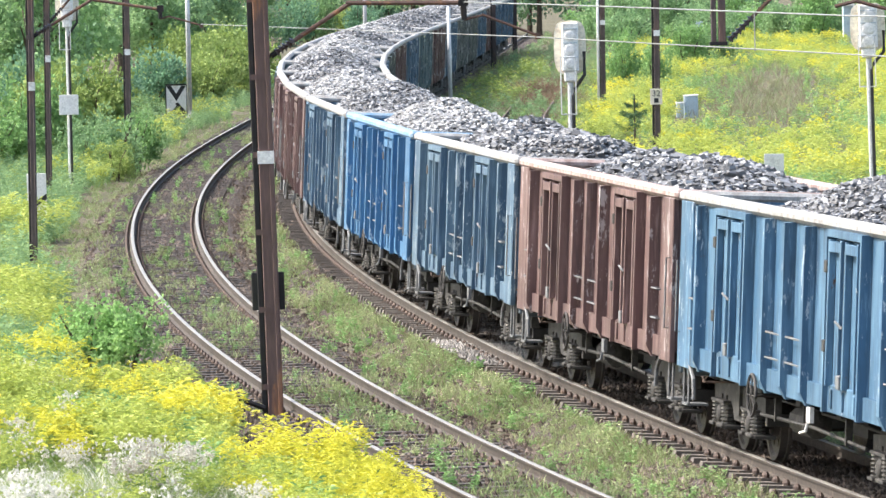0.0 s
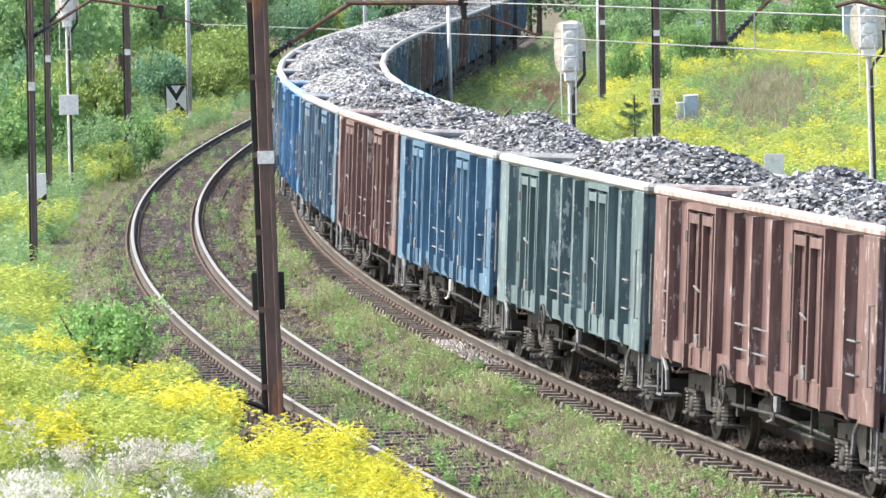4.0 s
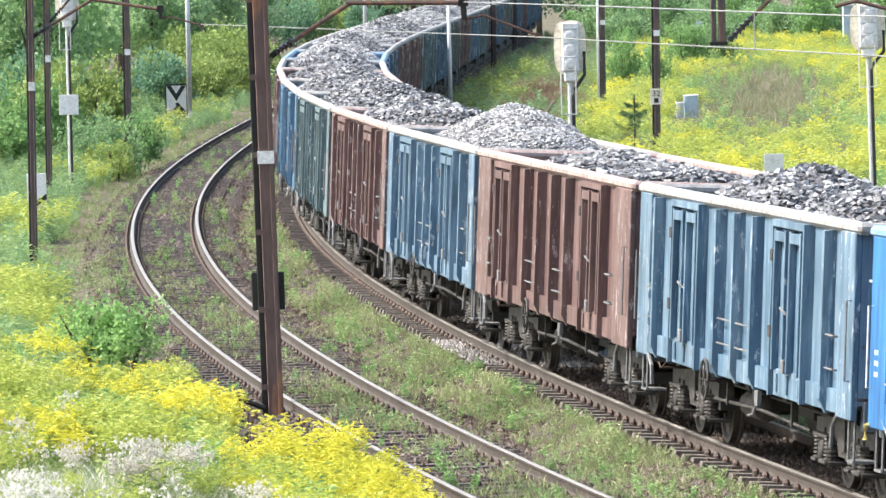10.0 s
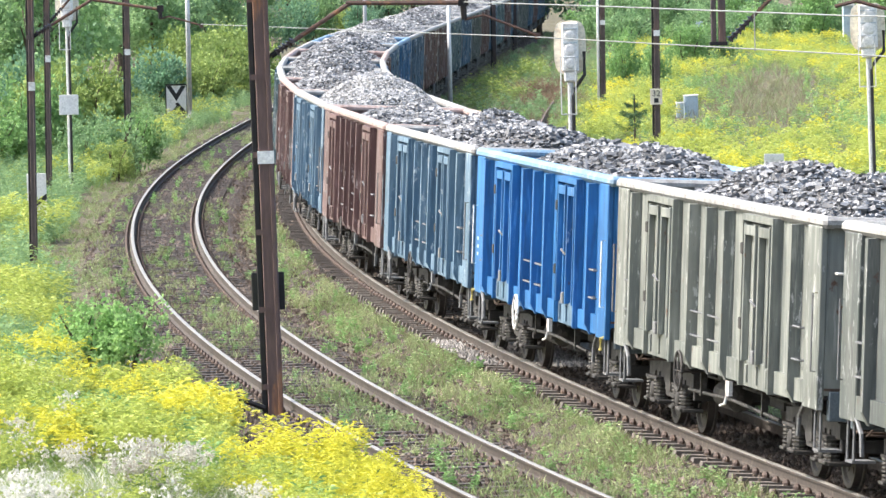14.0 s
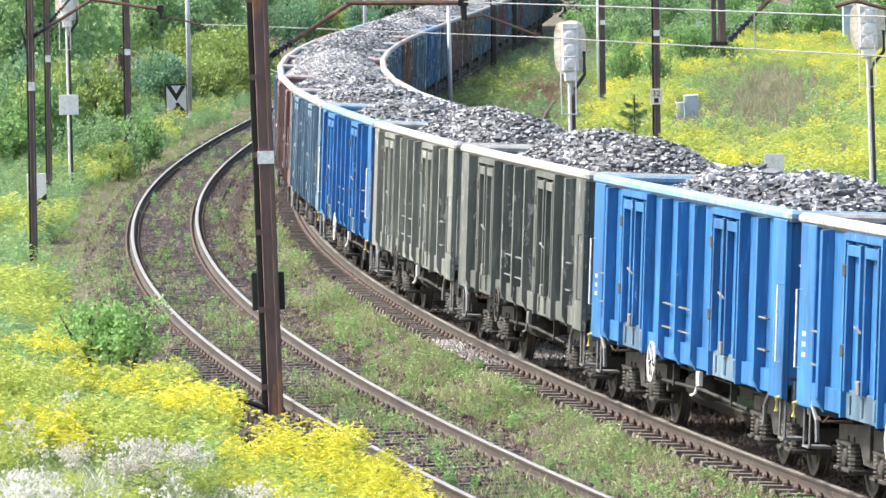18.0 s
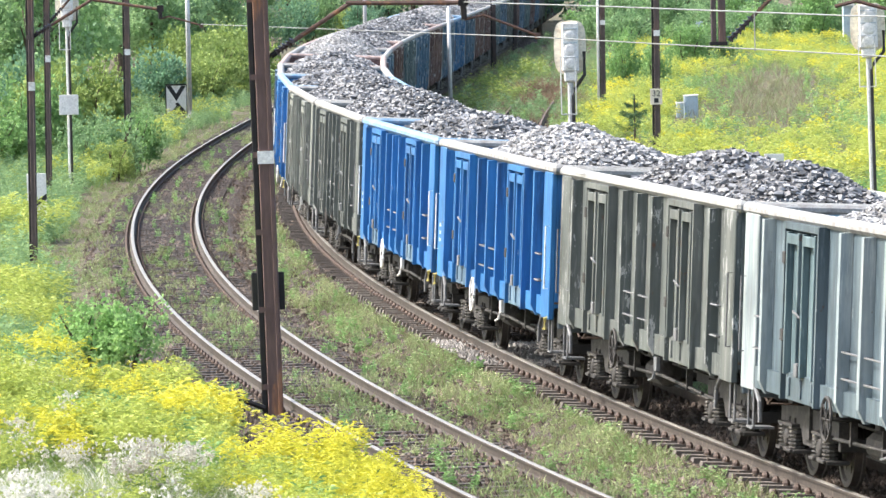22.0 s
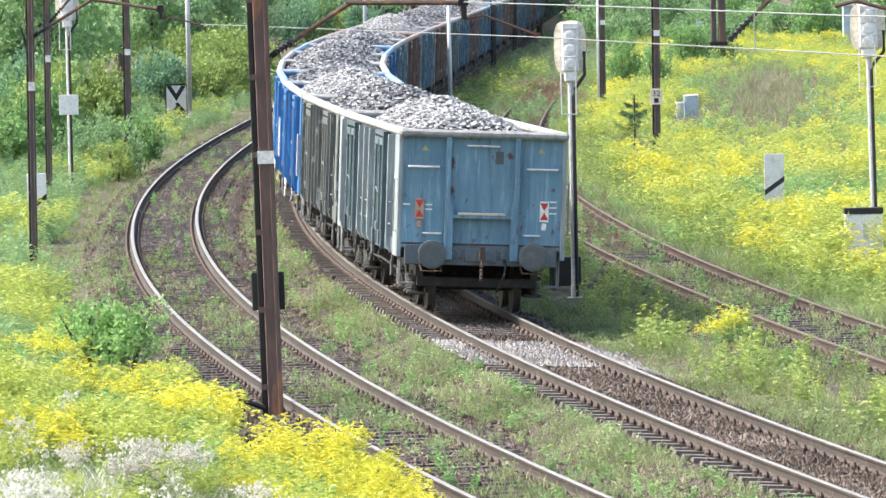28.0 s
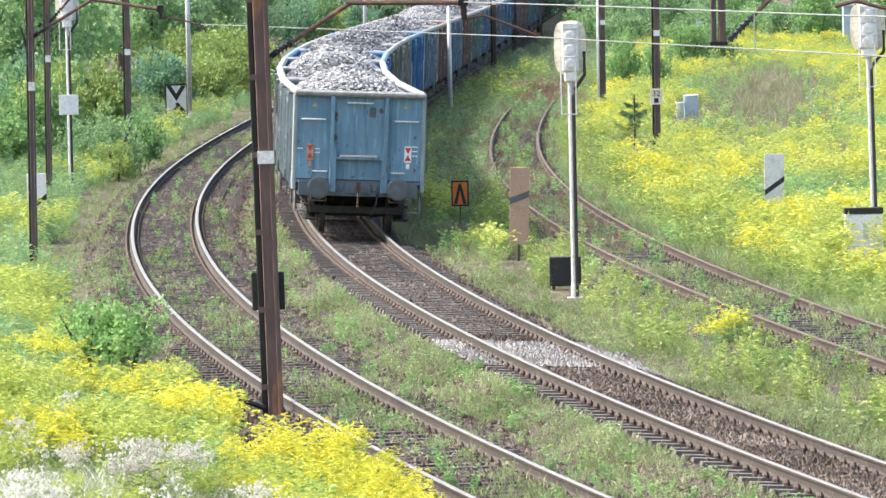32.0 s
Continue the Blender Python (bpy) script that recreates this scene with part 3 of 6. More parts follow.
            b = Build().tube([(sd * 0.70, e * (Lb + 0.05), 0.86), (sd * 0.70, e * (Lb + 0.36), 0.76), (sd * 1.05, e * (Lb + 0.36), 0.76), (sd * 1.05, e * (Lb + 0.05), 0.86)], 0.014, 5)
            put("buffer_bracket", b, M["iron"], w)
    for e in (-1, 1):
        y = e * Lb
        yy = sorted((y - e * 0.04, y))
        b = Build().box(-1.39, 1.39, yy[0], yy[1], 1.15, 3.08)
        put("end_wall", b, M["under"], w)
        yy = sorted((y - e * 0.1, y + e * 0.05))
        b = Build().box(-1.32, 1.32, yy[0], yy[1], 0.86, 1.20)
        b.box(-0.28, 0.28, min(y, y + e * 0.09), max(y, y + e * 0.09), 0.92, 1.16)
        put("headstock", b, M["headstock"], w, "grimy grey headstock", bevel=0.01)
        yy = sorted((y - e * 0.06, y + e * 0.165))
        put("top_rim", Build().box(-1.47, 1.47, yy[0], yy[1], 3.07, H - 0.003), M["white"], w, "worn top rim", bevel=0.04)
        for x in (-0.60, 0.60):
            ix = -math.copysign(1, x)
            out = ((x - 0.045 * ix, 3.07), (x + 0.045 * ix, 3.07), (x + 0.045 * ix, 1.98), (x + 0.10 * ix, 1.88), (x + 0.10 * ix, 0.95), (x - 0.045 * ix, 0.95))
            b = Build().poly([(px, y, pz) for px, pz in out] + [(px, y + e * 0.14, pz) for px, pz in out],
                             [tuple(range(6)), tuple(range(11, 5, -1))] + [(k, k + 6, (k + 1) % 6 + 6, (k + 1) % 6) for k in range(6)])
            put("end_post", b, M["under"], w, bevel=0.01)
        y0, y1 = sorted((y, y + e * 0.012))
        put("end_seam", Build().box(-1.38, 1.38, y0, y1, 1.205, 1.235), M["iron"], w, "rusty seam above the headstock")
        for x in (-0.38, 0.38):
            put("lug_plate", Build().box(x - 0.05, x + 0.05, min(y, y + e * 0.08), max(y, y + e * 0.08), 0.98, 1.12), M["headstock"], w, bevel=0.008)
        y0, y1 = sorted((y, y + e * 0.16))
        put("end_ledge", Build().box(-0.53, 0.53, y0, y1, 1.68, 1.73), M["under"], w)
        y0, y1 = sorted((y + e * 0.02, y + e * 0.18))
        put("step_board", Build().box(-0.42, 0.40, y0, y1, 1.734, 1.775), M["wood"], w, "pale wooden step board", bevel=0.006)
        for x0, x1, z in ((-1.28, -0.76, 2.55), (0.78, 1.30, 2.55), (-0.27, 0.28, 2.93), (-1.0, -0.70, 1.40), (0.74, 1.02, 1.40)):
            yo = y + e * 0.09
            b = Build().tube([(x0, y, z), (x0, yo, z), (x1, yo, z), (x1, y, z)], 0.018, 5)
            put("end_handle", b, M["white_rod"], w, "white end handle")
        b = Build().box(-0.05, 0.05, min(y, y + e * 0.42), max(y, y + e * 0.42), 0.98, 1.10)
        b.box(-0.045, 0.045, min(y + e * 0.34, y + e * 0.44), max(y + e * 0.34, y + e * 0.44), 1.08, 1.20)
        ring(b, (0.0, y + e * 0.3, 0.85), 0.11, 0.025)
        ring(b, (0.0, y + e * 0.3, 0.70), 0.09, 0.025)
        put("coupling", b, M["iron"], w, "screw coupling with hook", bevel=0.0)
        b = Build().tube([(0.42, y, 0.95), (0.43, y + e * 0.2, 0.9), (0.40, y + e * 0.26, 0.70), (0.33, y + e * 0.2, 0.50), (0.30, y + e * 0.05, 0.42)], 0.026, 6)
        put("brake_hose", b, M["black"], w, "hanging rubber brake hose")
        for z in (1.42, 1.72):
            put("side_rung", Build().tube([(-1.40, e * bay[0] - bay[1], z), (-1.49, e * bay[0] - bay[1] + 0.01, z), (-1.49, e * bay[0] + bay[1] - 0.01, z), (-1.40, e * bay[0] + bay[1], z)], 0.013, 5), M["spring"], w)
        for z in (1.50, 1.88):
            put("side_rung", Build().tube([(-1.40, e * rung, z), (-1.50, e * (rung + 0.02), z), (-1.50, e * (rung + 0.44), z), (-1.40, e * (rung + 0.46), z)], 0.014, 5), M["spring"], w)
    b = Build().tube([(-1.12, -2.9, 0.62), (-1.16, -0.2, 0.68), (-1.12, 2.9, 0.62)], 0.024, 6)
    for yy in (-2.0, 0.3, 1.9):
        b.box(-1.17, -1.09, yy - 0.03, yy + 0.03, 0.60, 0.96)
    put("brake_rod", b, M["bogie"], w, "dusty brake rod")
    put("air_tank", Build().lathe("y", (-0.95, 0.9, 0.66), [(-0.5, 0.05), (-0.45, 0.17), (0.45, 0.17), (0.5, 0.05)], 12), M["bogie"], w, "dusty air tank")
    # brake wheel on the near side
    b = Build()
    ring(b, (-1.50, 1.7, 0.92), 0.25, 0.020, n=20)
    bw = put("brake_wheel", b, M["white_rod"], w, "spoked brake handwheel")
    spoke = Build().tube([(0, -0.245, 0), (0, 0.245, 0)], 0.009, 5).mesh("spoke", [M["white_rod"]])
    for k in range(4):
        put("spoke", spoke, [], bw, at=pose(-1.50, 1.7, 0.92, 45 * k))
    put("spindle", Build().tube([(-1.52, 1.7, 0.92), (-0.5, 1.7, 0.92)], 0.022, 5), M["under"], bw)
    b = Build().tube([(-1.42, -1.2, 0.96), (-1.46, -1.2, 0.70), (-1.46, -0.9, 0.66)], 0.02, 5)
    b.box(-1.45, -1.40, -1.35, -1.15, 0.80, 0.98)
    put("brake_lever", b, M["white_rod"], w, "pale brake changeover lever")
    # bogies
    sp, ws = spring_mesh(), wheelset_mesh()
    ax = Build().box(-0.11, 0.11, -0.13, 0.13, -0.14, 0.16).box(-0.14, 0.14, -0.40, 0.40, -0.17, -0.12).lathe("x", (-0.10, 0, 0), [(-0.06, 0.07), (-0.04, 0.11), (0.02, 0.11)], 10)
    seat = Build().box(-0.10, 0.10, -0.39, -0.16, 0.005, 0.045).box(-0.10, 0.10, 0.16, 0.39, 0.005, 0.045).box(-0.03, 0.05, -0.17, 0.17, -0.02, 0.03).mesh("spring_seat", [M["bogie"]], 0.008)
    beam = Build().box(-1.04, 1.04, -0.05, 0.05, 0.46, 0.62).mesh("end_beam", [M["under"]], 0.01)
    axm = ax.mesh("axle_box", [M["bogie"]], 0.01)
    for e in (-1, 1):
        b = Build()
        for sd in (-1, 1):
            x0, x1 = sd * 1.0 - 0.06, sd * 1.0 + 0.06
            b.poly([(x0, -1.55, 0.62), (x1, -1.55, 0.62), (x0, -0.45, 0.60), (x1, -0.45, 0.60), (x0, -0.30, 0.42), (x1, -0.30, 0.42), (x0, 0.30, 0.42), (x1, 0.30, 0.42),
                    (x0, 0.45, 0.60), (x1, 0.45, 0.60), (x0, 1.55, 0.62), (x1, 1.55, 0.62),
                    (x0, -1.55, 0.80), (x1, -1.55, 0.80), (x0, -0.45, 0.86), (x1, -0.45, 0.86), (x0, -0.30, 0.86), (x1, -0.30, 0.86), (x0, 0.30, 0.86), (x1, 0.30, 0.86),
                    (x0, 0.45, 0.86), (x1, 0.45, 0.86), (x0, 1.55, 0.80), (x1, 1.55, 0.80)],
                   [(0, 1, 13, 12), (10, 22, 23, 11)] + [f for i in range(0, 10, 2) for f in ((i, i + 2, i + 3, i + 1), (i + 12, i + 13, i + 15, i + 14), (i, i + 12, i + 14, i + 2), (i + 1, i + 3, i + 15, i + 13))])
            b.box(x0 - 0.04, x1 + 0.04, -0.16, 0.16, 0.50, 0.92)
            for yy in (-0.9, 0.9):
                for o in (-0.16, 0.12):
                    b.box(x0 - 0.02, x1 + 0.02, yy + o, yy + o + 0.04, 0.40, 0.70)
                b.box(x0 - 0.10, x1 + 0.10, yy - 0.38, yy + 0.38, 0.605, 0.64)
        b.box(-1.0, 1.0, -0.22, 0.22, 0.55, 0.82)
        for yy in (-0.38, 0.38):
            b.tube([(-0.95, yy, 0.40), (0.95, yy, 0.40)], 0.035, 6)
            for sd in (-1, 1):
                b.box(sd * 0.75 - 0.04, sd * 0.75 + 0.04, yy - 0.04, yy + 0.04, 0.32, 0.62)
        bg = put("bogie", b, M["bogie"], w, "grimy two-axle bogie", at=pose(0, e * pivot, 0))
        for yy in (-1.50, 1.50):
            put("end_beam", beam, [], bg, "grimy end beam of the bogie", at=pose(0, yy, 0))
        for yy in (-0.9, 0.9):
            put("wheelset", ws, [], bg, "steel wheelset", at=pose(0, yy, 0.46))
            for sd in (-1, 1):
                put("spring_seat", seat, [], bg, "dusty spring seat below the axle box", at=pose(sd * 1.08, yy, 0.30))
                put("axle_box", axm, [], bg, at=pose(sd * 1.0, yy, 0.46, 0, 0, 0 if sd < 0 else 180))
                for o in (-0.27, 0.27):
                    put("spring", sp, [], bg, "coil spring", at=pose(sd * 1.07, yy + o, 0.345))
    return w


# name, base, faded, rust
TONES = {
    "steel": ("faded_steel_blue_paint", (0.125, 0.245, 0.335), (0.19, 0.335, 0.42), 0.8),
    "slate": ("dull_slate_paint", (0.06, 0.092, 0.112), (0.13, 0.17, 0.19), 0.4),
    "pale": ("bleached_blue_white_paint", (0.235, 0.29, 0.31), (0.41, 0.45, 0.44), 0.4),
    "olive": ("grey_olive_paint", (0.085, 0.10, 0.096), (0.19, 0.20, 0.185), 0.55),
    "blue": ("bright_blue_paint", (0.015, 0.12, 0.33), (0.035, 0.21, 0.48), 0.1),
    "navy": ("dark_blue_paint", (0.045, 0.095, 0.16), (0.17, 0.26, 0.33), 0.45),
    "brown": ("red_brown_paint", (0.112, 0.062, 0.059), (0.225, 0.15, 0.14), 0.4),
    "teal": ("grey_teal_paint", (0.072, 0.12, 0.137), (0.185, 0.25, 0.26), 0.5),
    "sky": ("light_blue_paint", (0.045, 0.115, 0.20), (0.13, 0.24, 0.34), 0.35),
    "chalk": ("chalky_pale_blue_paint", (0.062, 0.130, 0.205), (0.215, 0.31, 0.385), 0.4),
    "azure": ("weathered_azure_paint", (0.035, 0.125, 0.26), (0.08, 0.21, 0.36), 0.3),
    "grey": ("pale_grey_paint", (0.14, 0.155, 0.143), (0.30, 0.31, 0.275), 0.6),
}
PAINTS = {key: paint(*tone) for key, tone in TONES.items()}
RIB_PAINTS = {key: paint("chipped_" + name, base, faded, rust, 0.57 if key not in ("blue", "steel", "pale") else 0.66) for key, (name, base, faded, rust) in TONES.items()}
RIMS = {
    "white": worn("dusty_white_rim", (0.355, 0.355, 0.345), (0.25, 0.24, 0.228), 0.7, 0, 6.0, 0.45, 0.62),
    "pink": worn("dusty_brown_rim", (0.41, 0.325, 0.30), (0.25, 0.17, 0.15), 0.7, 0, 6.0, 0.45, 0.62),
    "blue": worn("dusty_blue_rim", (0.16, 0.29, 0.43), (0.32, 0.38, 0.43), 0.7, 0, 4.0),
    "grey": worn("dusty_grey_rim", (0.36, 0.36, 0.34), (0.25, 0.25, 0.235), 0.7, 0, 4.0),
}
#            paint, rim, words
WAGONS = [
    ("pale", "white", "steel-blue coal wagon with bleached white ribs and tail boards"),
    ("olive", "grey", "grey-olive open coal wagon with worn paint"),
    ("blue", "white", "bright blue open coal wagon with white lettering"),
    ("blue", "blue", "bright blue open coal wagon with clean paint"),
    ("olive", "grey", "dark grey-olive open coal wagon"),
    ("grey", "white", "pale grey open coal wagon with scratched ribs"),
    ("blue", "blue", "bright blue open coal wagon with yellow handles"),
    ("chalk", "white", "blue open coal wagon with chalky pale ribs"),
    ("brown", "pink", "red-brown open coal wagon with wide corner panels"),
    ("chalk", "white", "faded light blue open coal wagon"),
    ("brown", "pink", "red-brown open coal wagon with dull paint"),
    ("teal", "grey", "grey-green open coal wagon with pale corner post"),
    ("sky", "white", "steel-blue open coal wagon with a thick white rim"),
    ("brown", "pink", "red-brown open coal wagon with pinkish ribs"),
    ("navy", "white", "dark blue open coal wagon with chipped paint"),
    ("azure", "blue", "blue open coal wagon with a blue rim"),
    ("navy", "white", "dark blue open coal wagon with rusty steps"),
    ("brown", "white", "brown open coal wagon with a pale rim"),
]
FAR_COLOURS = ("navy", "navy", "brown", "teal", "navy", "olive", "brown", "navy", "teal", "brown", "navy", "olive", "olive", "navy", "brown", "navy")
COUNT = 34
PAINTED = ("side_wall", "rib", "door", "door_leaf", "door_flap", "corner_post", "end_wall", "end_post", "end_ledge")


def coal_mesh(seed, size, peaks, top, pale=False):
    """A heap of lumps: a rough core with a skin of separate pieces."""
    rng = np.random.RandomState(seed)

    def height(x, y):
        e = np.clip((6.3 - np.abs(y - 0.25 * np.sin(seed * 2.1))) / 2.5, 0, 1)
        e = e * e * (3 - 2 * e)
        ridge = np.clip(1 - (np.abs(x) / 1.5) ** 1.7, 0, 1)
        hump = 0.0
        for p, wd, h in peaks:
            hump = np.maximum(hump, h * np.exp(-((y - p) / wd) ** 2))
        return 2.20 + 0.62 * e + (1.08 * top * (0.38 + hump)) * ridge * (0.2 + 0.8 * e) + 0.05 * np.sin(3 * y + seed) * np.cos(4 * x)

    xs, ys = np.linspace(-1.36, 1.36, 13), np.linspace(-6.34, 6.34, 50)
    gx, gy = np.meshgrid(xs, ys)
    gz = height(gx, gy) - size * 0.35
    idx = np.arange(gx.size).reshape(gx.shape)
    a, b, c, d = idx[:-1, :-1].ravel(), idx[:-1, 1:].ravel(), idx[1:, 1:].ravel(), idx[1:, :-1].ravel()
    V = [np.stack([gx.ravel(), gy.ravel(), gz.ravel()], 1)]
    T = [np.concatenate([np.stack([a, b, c], 1), np.stack([a, c, d], 1)])]
    S = [np.zeros(len(T[0]))]
    n = int(1.05 * 2.7 * 12.5 / (size * size))
    base = np.array([(-1, -1, -1), (1, -1, -1), (1, 1, -1), (-1, 1, -1), (-1, -1, 1), (1, -1, 1), (1, 1, 1), (-1, 1, 1)], float)
    tri = np.array([(0, 2, 1), (0, 3, 2), (4, 5, 6), (4, 6, 7), (0, 1, 5), (0, 5, 4), (1, 2, 6), (1, 6, 5), (2, 3, 7), (2, 7, 6), (3, 0, 4), (3, 4, 7)])
    px, py = rng.uniform(-1.3, 1.3, n), rng.uniform(-6.3, 6.3, n)
    pz = height(px, py)
    sc = size * 0.5 * rng.lognormal(0, 0.24, n)
    for i in range(n):
        q = Euler(rng.uniform(0, 6.28, 3)).to_matrix()
        sh = base * rng.uniform(0.5, 1.08, (8, 1)) * rng.uniform(0.5, 1.15, 3)
        V.append(sh @ np.array(q) * sc[i] * (1.12, 1.12, 0.72) + (px[i], py[i], pz[i] + rng.uniform(-0.3, 0.35) * sc[i]))
    off = len(V[0])
    tt = (tri[None] + (np.arange(n) * 8)[:, None, None] + off).reshape(-1, 3)
    return big_mesh("coal_load", np.concatenate(V), np.concatenate([T[0], tt]), np.concatenate([S[0], np.ones(len(tt))]), [M["coal_dust"], M["coal_pale" if pale else "coal"]])


def build_train():
    made = []
    plain = make_wagon()
    wide = make_wagon(1.25, 7.35, (-2.0, -0.68, 0.68, 2.0), 4.3, 4.9, (1.34, 0.60))
    heaps = [coal_mesh(1, 0.07, ((-2.7, 2.0, 0.75), (2.6, 2.2, 0.85)), 0.55), coal_mesh(2, 0.060, ((0.4, 2.7, 1.0),), 0.55), coal_mesh(3, 0.08, ((-1.5, 2.6, 0.75), (3.2, 1.8, 0.6)), 0.55),
             coal_mesh(4, 0.06, ((-2.4, 2.0, 0.7), (1.6, 2.6, 0.9)), 0.55, True), coal_mesh(5, 0.066, ((-2.6, 1.9, 0.9), (1.8, 2.3, 0.95)), 0.55), coal_mesh(6, 0.046, ((0.0, 3.6, 1.05),), 0.58, True), coal_mesh(7, 0.075, ((-2.6, 2.6, 0.42), (2.4, 2.4, 0.5)), 0.5)]
    heap_of = (3, 4, 3, 2, 4, 4, 2, 0, 6, 5, 0, 4, 1, 2, 0, 3, 1, 3, 0, 1, 3)
    for k in range(COUNT):
        if k < len(WAGONS):
            tint, rim, words = WAGONS[k]
        else:
            tint, rim, words = FAR_COLOURS[k % len(FAR_COLOURS)], "white", "open coal wagon of a long train, rim dusted pale"
            words = {"navy": "dark blue ", "blue": "bright blue ", "brown": "red-brown ", "steel": "steel-blue ", "teal": "grey-teal ", "olive": "grey-olive "}[tint] + words
        if k == 0:
            w = plain
        elif k == 8:
            w = wide
        else:
            w = copy_thing(plain, Matrix.Identity(4))
        tagged(w, words, "freight wagon", "wagons of the coal train")
        for ob in w.children_recursive:
            kind = ob.name.split(".")[0]
            if kind in PAINTED or kind == "top_rim":
                tone = tint
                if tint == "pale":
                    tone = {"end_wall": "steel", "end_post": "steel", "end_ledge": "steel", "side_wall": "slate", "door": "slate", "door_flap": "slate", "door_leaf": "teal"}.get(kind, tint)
                elif tint == "blue" and kind == "door_flap":
                    tone = "chalk"
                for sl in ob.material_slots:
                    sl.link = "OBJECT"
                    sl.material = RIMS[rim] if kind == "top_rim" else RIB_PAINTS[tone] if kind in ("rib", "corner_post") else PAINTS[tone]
        for ob in w.children_recursive:
            kind = ob.name.split(".")[0]
            if kind in ("brake_wheel", "brake_lever", "spoke", "grab_rail"):
                ob.material_slots[0].link = "OBJECT"
                ob.material_slots[0].material = M["white_rod" if k in (2, 3, 6) or (kind == "brake_lever" and k in (5, 12)) else "bogie" if kind in ("brake_wheel", "spoke") else "spring"]
        load = new("coal_load", heaps[heap_of[k % len(heap_of)]])
        load.scale = (1, 1.145 if k == 8 else 1.02, 1)
        tagged(load, "heaped load of grey-black lump coal in a wagon", "coal", "coal loads", kind="stuff")
        made.append((w, load))
    return made


TRAIN = build_train()
# ---- line-side things ----
G0 = -0.42


def thing(name, x, y, label, category, group="", z=G0, ry=0.0, rz=0.0):
    ob = new(name)
    ob.matrix_basis = pose(x, y, z, 0, ry, rz)
    return tagged(ob, label, category, group)


def insulator(b, p0, p1, n=5, r=0.075, slot=0):
    """Porcelain discs on a rod from p0 to p1."""
    p0, p1 = Vector(p0), Vector(p1)
    b.tube([p0, p1], 0.03, 6, slot)
    for i in range(n):
        c = p0.lerp(p1, (i + 0.5) / n)
        d = (p1 - p0).normalized() * 0.022
        b.tube([c - d, c, c + d], r, 8, slot, r * 0.45)


def mast(x, y, width, height, lean, label, board=True, band=3.9, brackets=True):
    m = thing("catenary_mast", x, y, label, "catenary mast", "catenary masts", ry=lean)
    w = width / 2
    b = Build()
    steel = M["mast" if brackets else "mast_grey"]
    b.box(-w * 0.42, w, -0.10, 0.10, -0.3, height)
    b.box(w * 0.55, w * 1.0, -0.125, -0.10, -0.3, height)
    put("front_channel", b, steel, m, bevel=0.012)
    # near-black colour puts the shade of the gap between channels into this strip
    put("rear_channel", Build().box(-w, -w * 0.46, -0.05, 0.12, -0.3, height), M["mast_dark"], m, "channel coloured black for the shaded gap", bevel=0.01)
    for z in np.arange(0.6, height, 1.1):
        put("batten_plate", Build().box(-w * 0.9, w * 0.3, -0.112, -0.10, z, z + 0.08), steel, m)
    put("white_band", Build().box(-w * 0.5, w * 1.03, -0.135, 0.105, band - 0.09, band + 0.09), M["white"], m, "white painted band")
    put("footing", Build().box(-0.28, 0.28, -0.25, 0.25, -0.35, -0.03, 0, 0.04, 0.04), M["concrete"], m, "concrete footing")
    if board:
        put("black_plate", Build().box(-0.24, 0.23, 0.13, 0.16, 1.72, 2.26), M["black"], m, "black plate behind the mast", bevel=0.01)
    if brackets:
        for z, l in ((0.14, 0.34), (0.50, 0.42)):
            put("foot_bracket", Build().tube([(-w + 0.04, -0.12, z - 0.16), (-w - l, -0.14, z + 0.04)], 0.042, 6), M["mast_dark"], m)
    return m


def cantilever(name, y, foot, knee, end, drop, arm, label):
    """Strut with insulator from the mast, level tube, drop bracket and steady arm; points are (x, z) over the plane y."""
    c = thing(name, foot[0], y, label, "cantilever", "catenary cantilevers", z=foot[1])
    L = [(px - foot[0], 0.0, pz - foot[1]) for px, pz in (foot, knee, end, drop, *arm)]
    st = Vector(L[0]).lerp(Vector(L[1]), 0.30)
    b = Build()
    insulator(b, Vector(L[0]).lerp(Vector(L[1]), 0.06), st, 5)
    put("insulator", b, M["insulator"], c, "brown porcelain insulator")
    put("bracket", Build().tube([L[0], Vector(L[0]).lerp(Vector(L[1]), 0.07)], 0.045, 6).tube([(-0.14, 0, -0.02), L[0]], 0.03, 6), M["mast_dark"], c)
    put("strut", Build().tube([st, Vector(L[1])], 0.034, 7), M["arm"], c)
    put("level_tube", Build().tube([Vector(L[1]) - Vector((0.06, 0, 0)), L[2], Vector(L[2]) + Vector((0.06, 0, 0))], 0.034, 7), M["arm"], c)
    b = Build().tube([L[2], L[3]], 0.045, 6)
    b.box(L[2][0] - 0.07, L[2][0] + 0.07, -0.05, 0.05, L[2][2] - 0.05, L[2][2] + 0.09)
    put("drop_bracket", b, M["mast_dark"], c)
    put("steady_arm", Build().tube([L[3]] + L[4:], 0.022, 6).box(L[-1][0] - 0.02, L[-1][0] + 0.06, -0.03, 0.03, L[-1][2] - 0.06, L[-1][2] + 0.03), M["arm"], c)
    return c


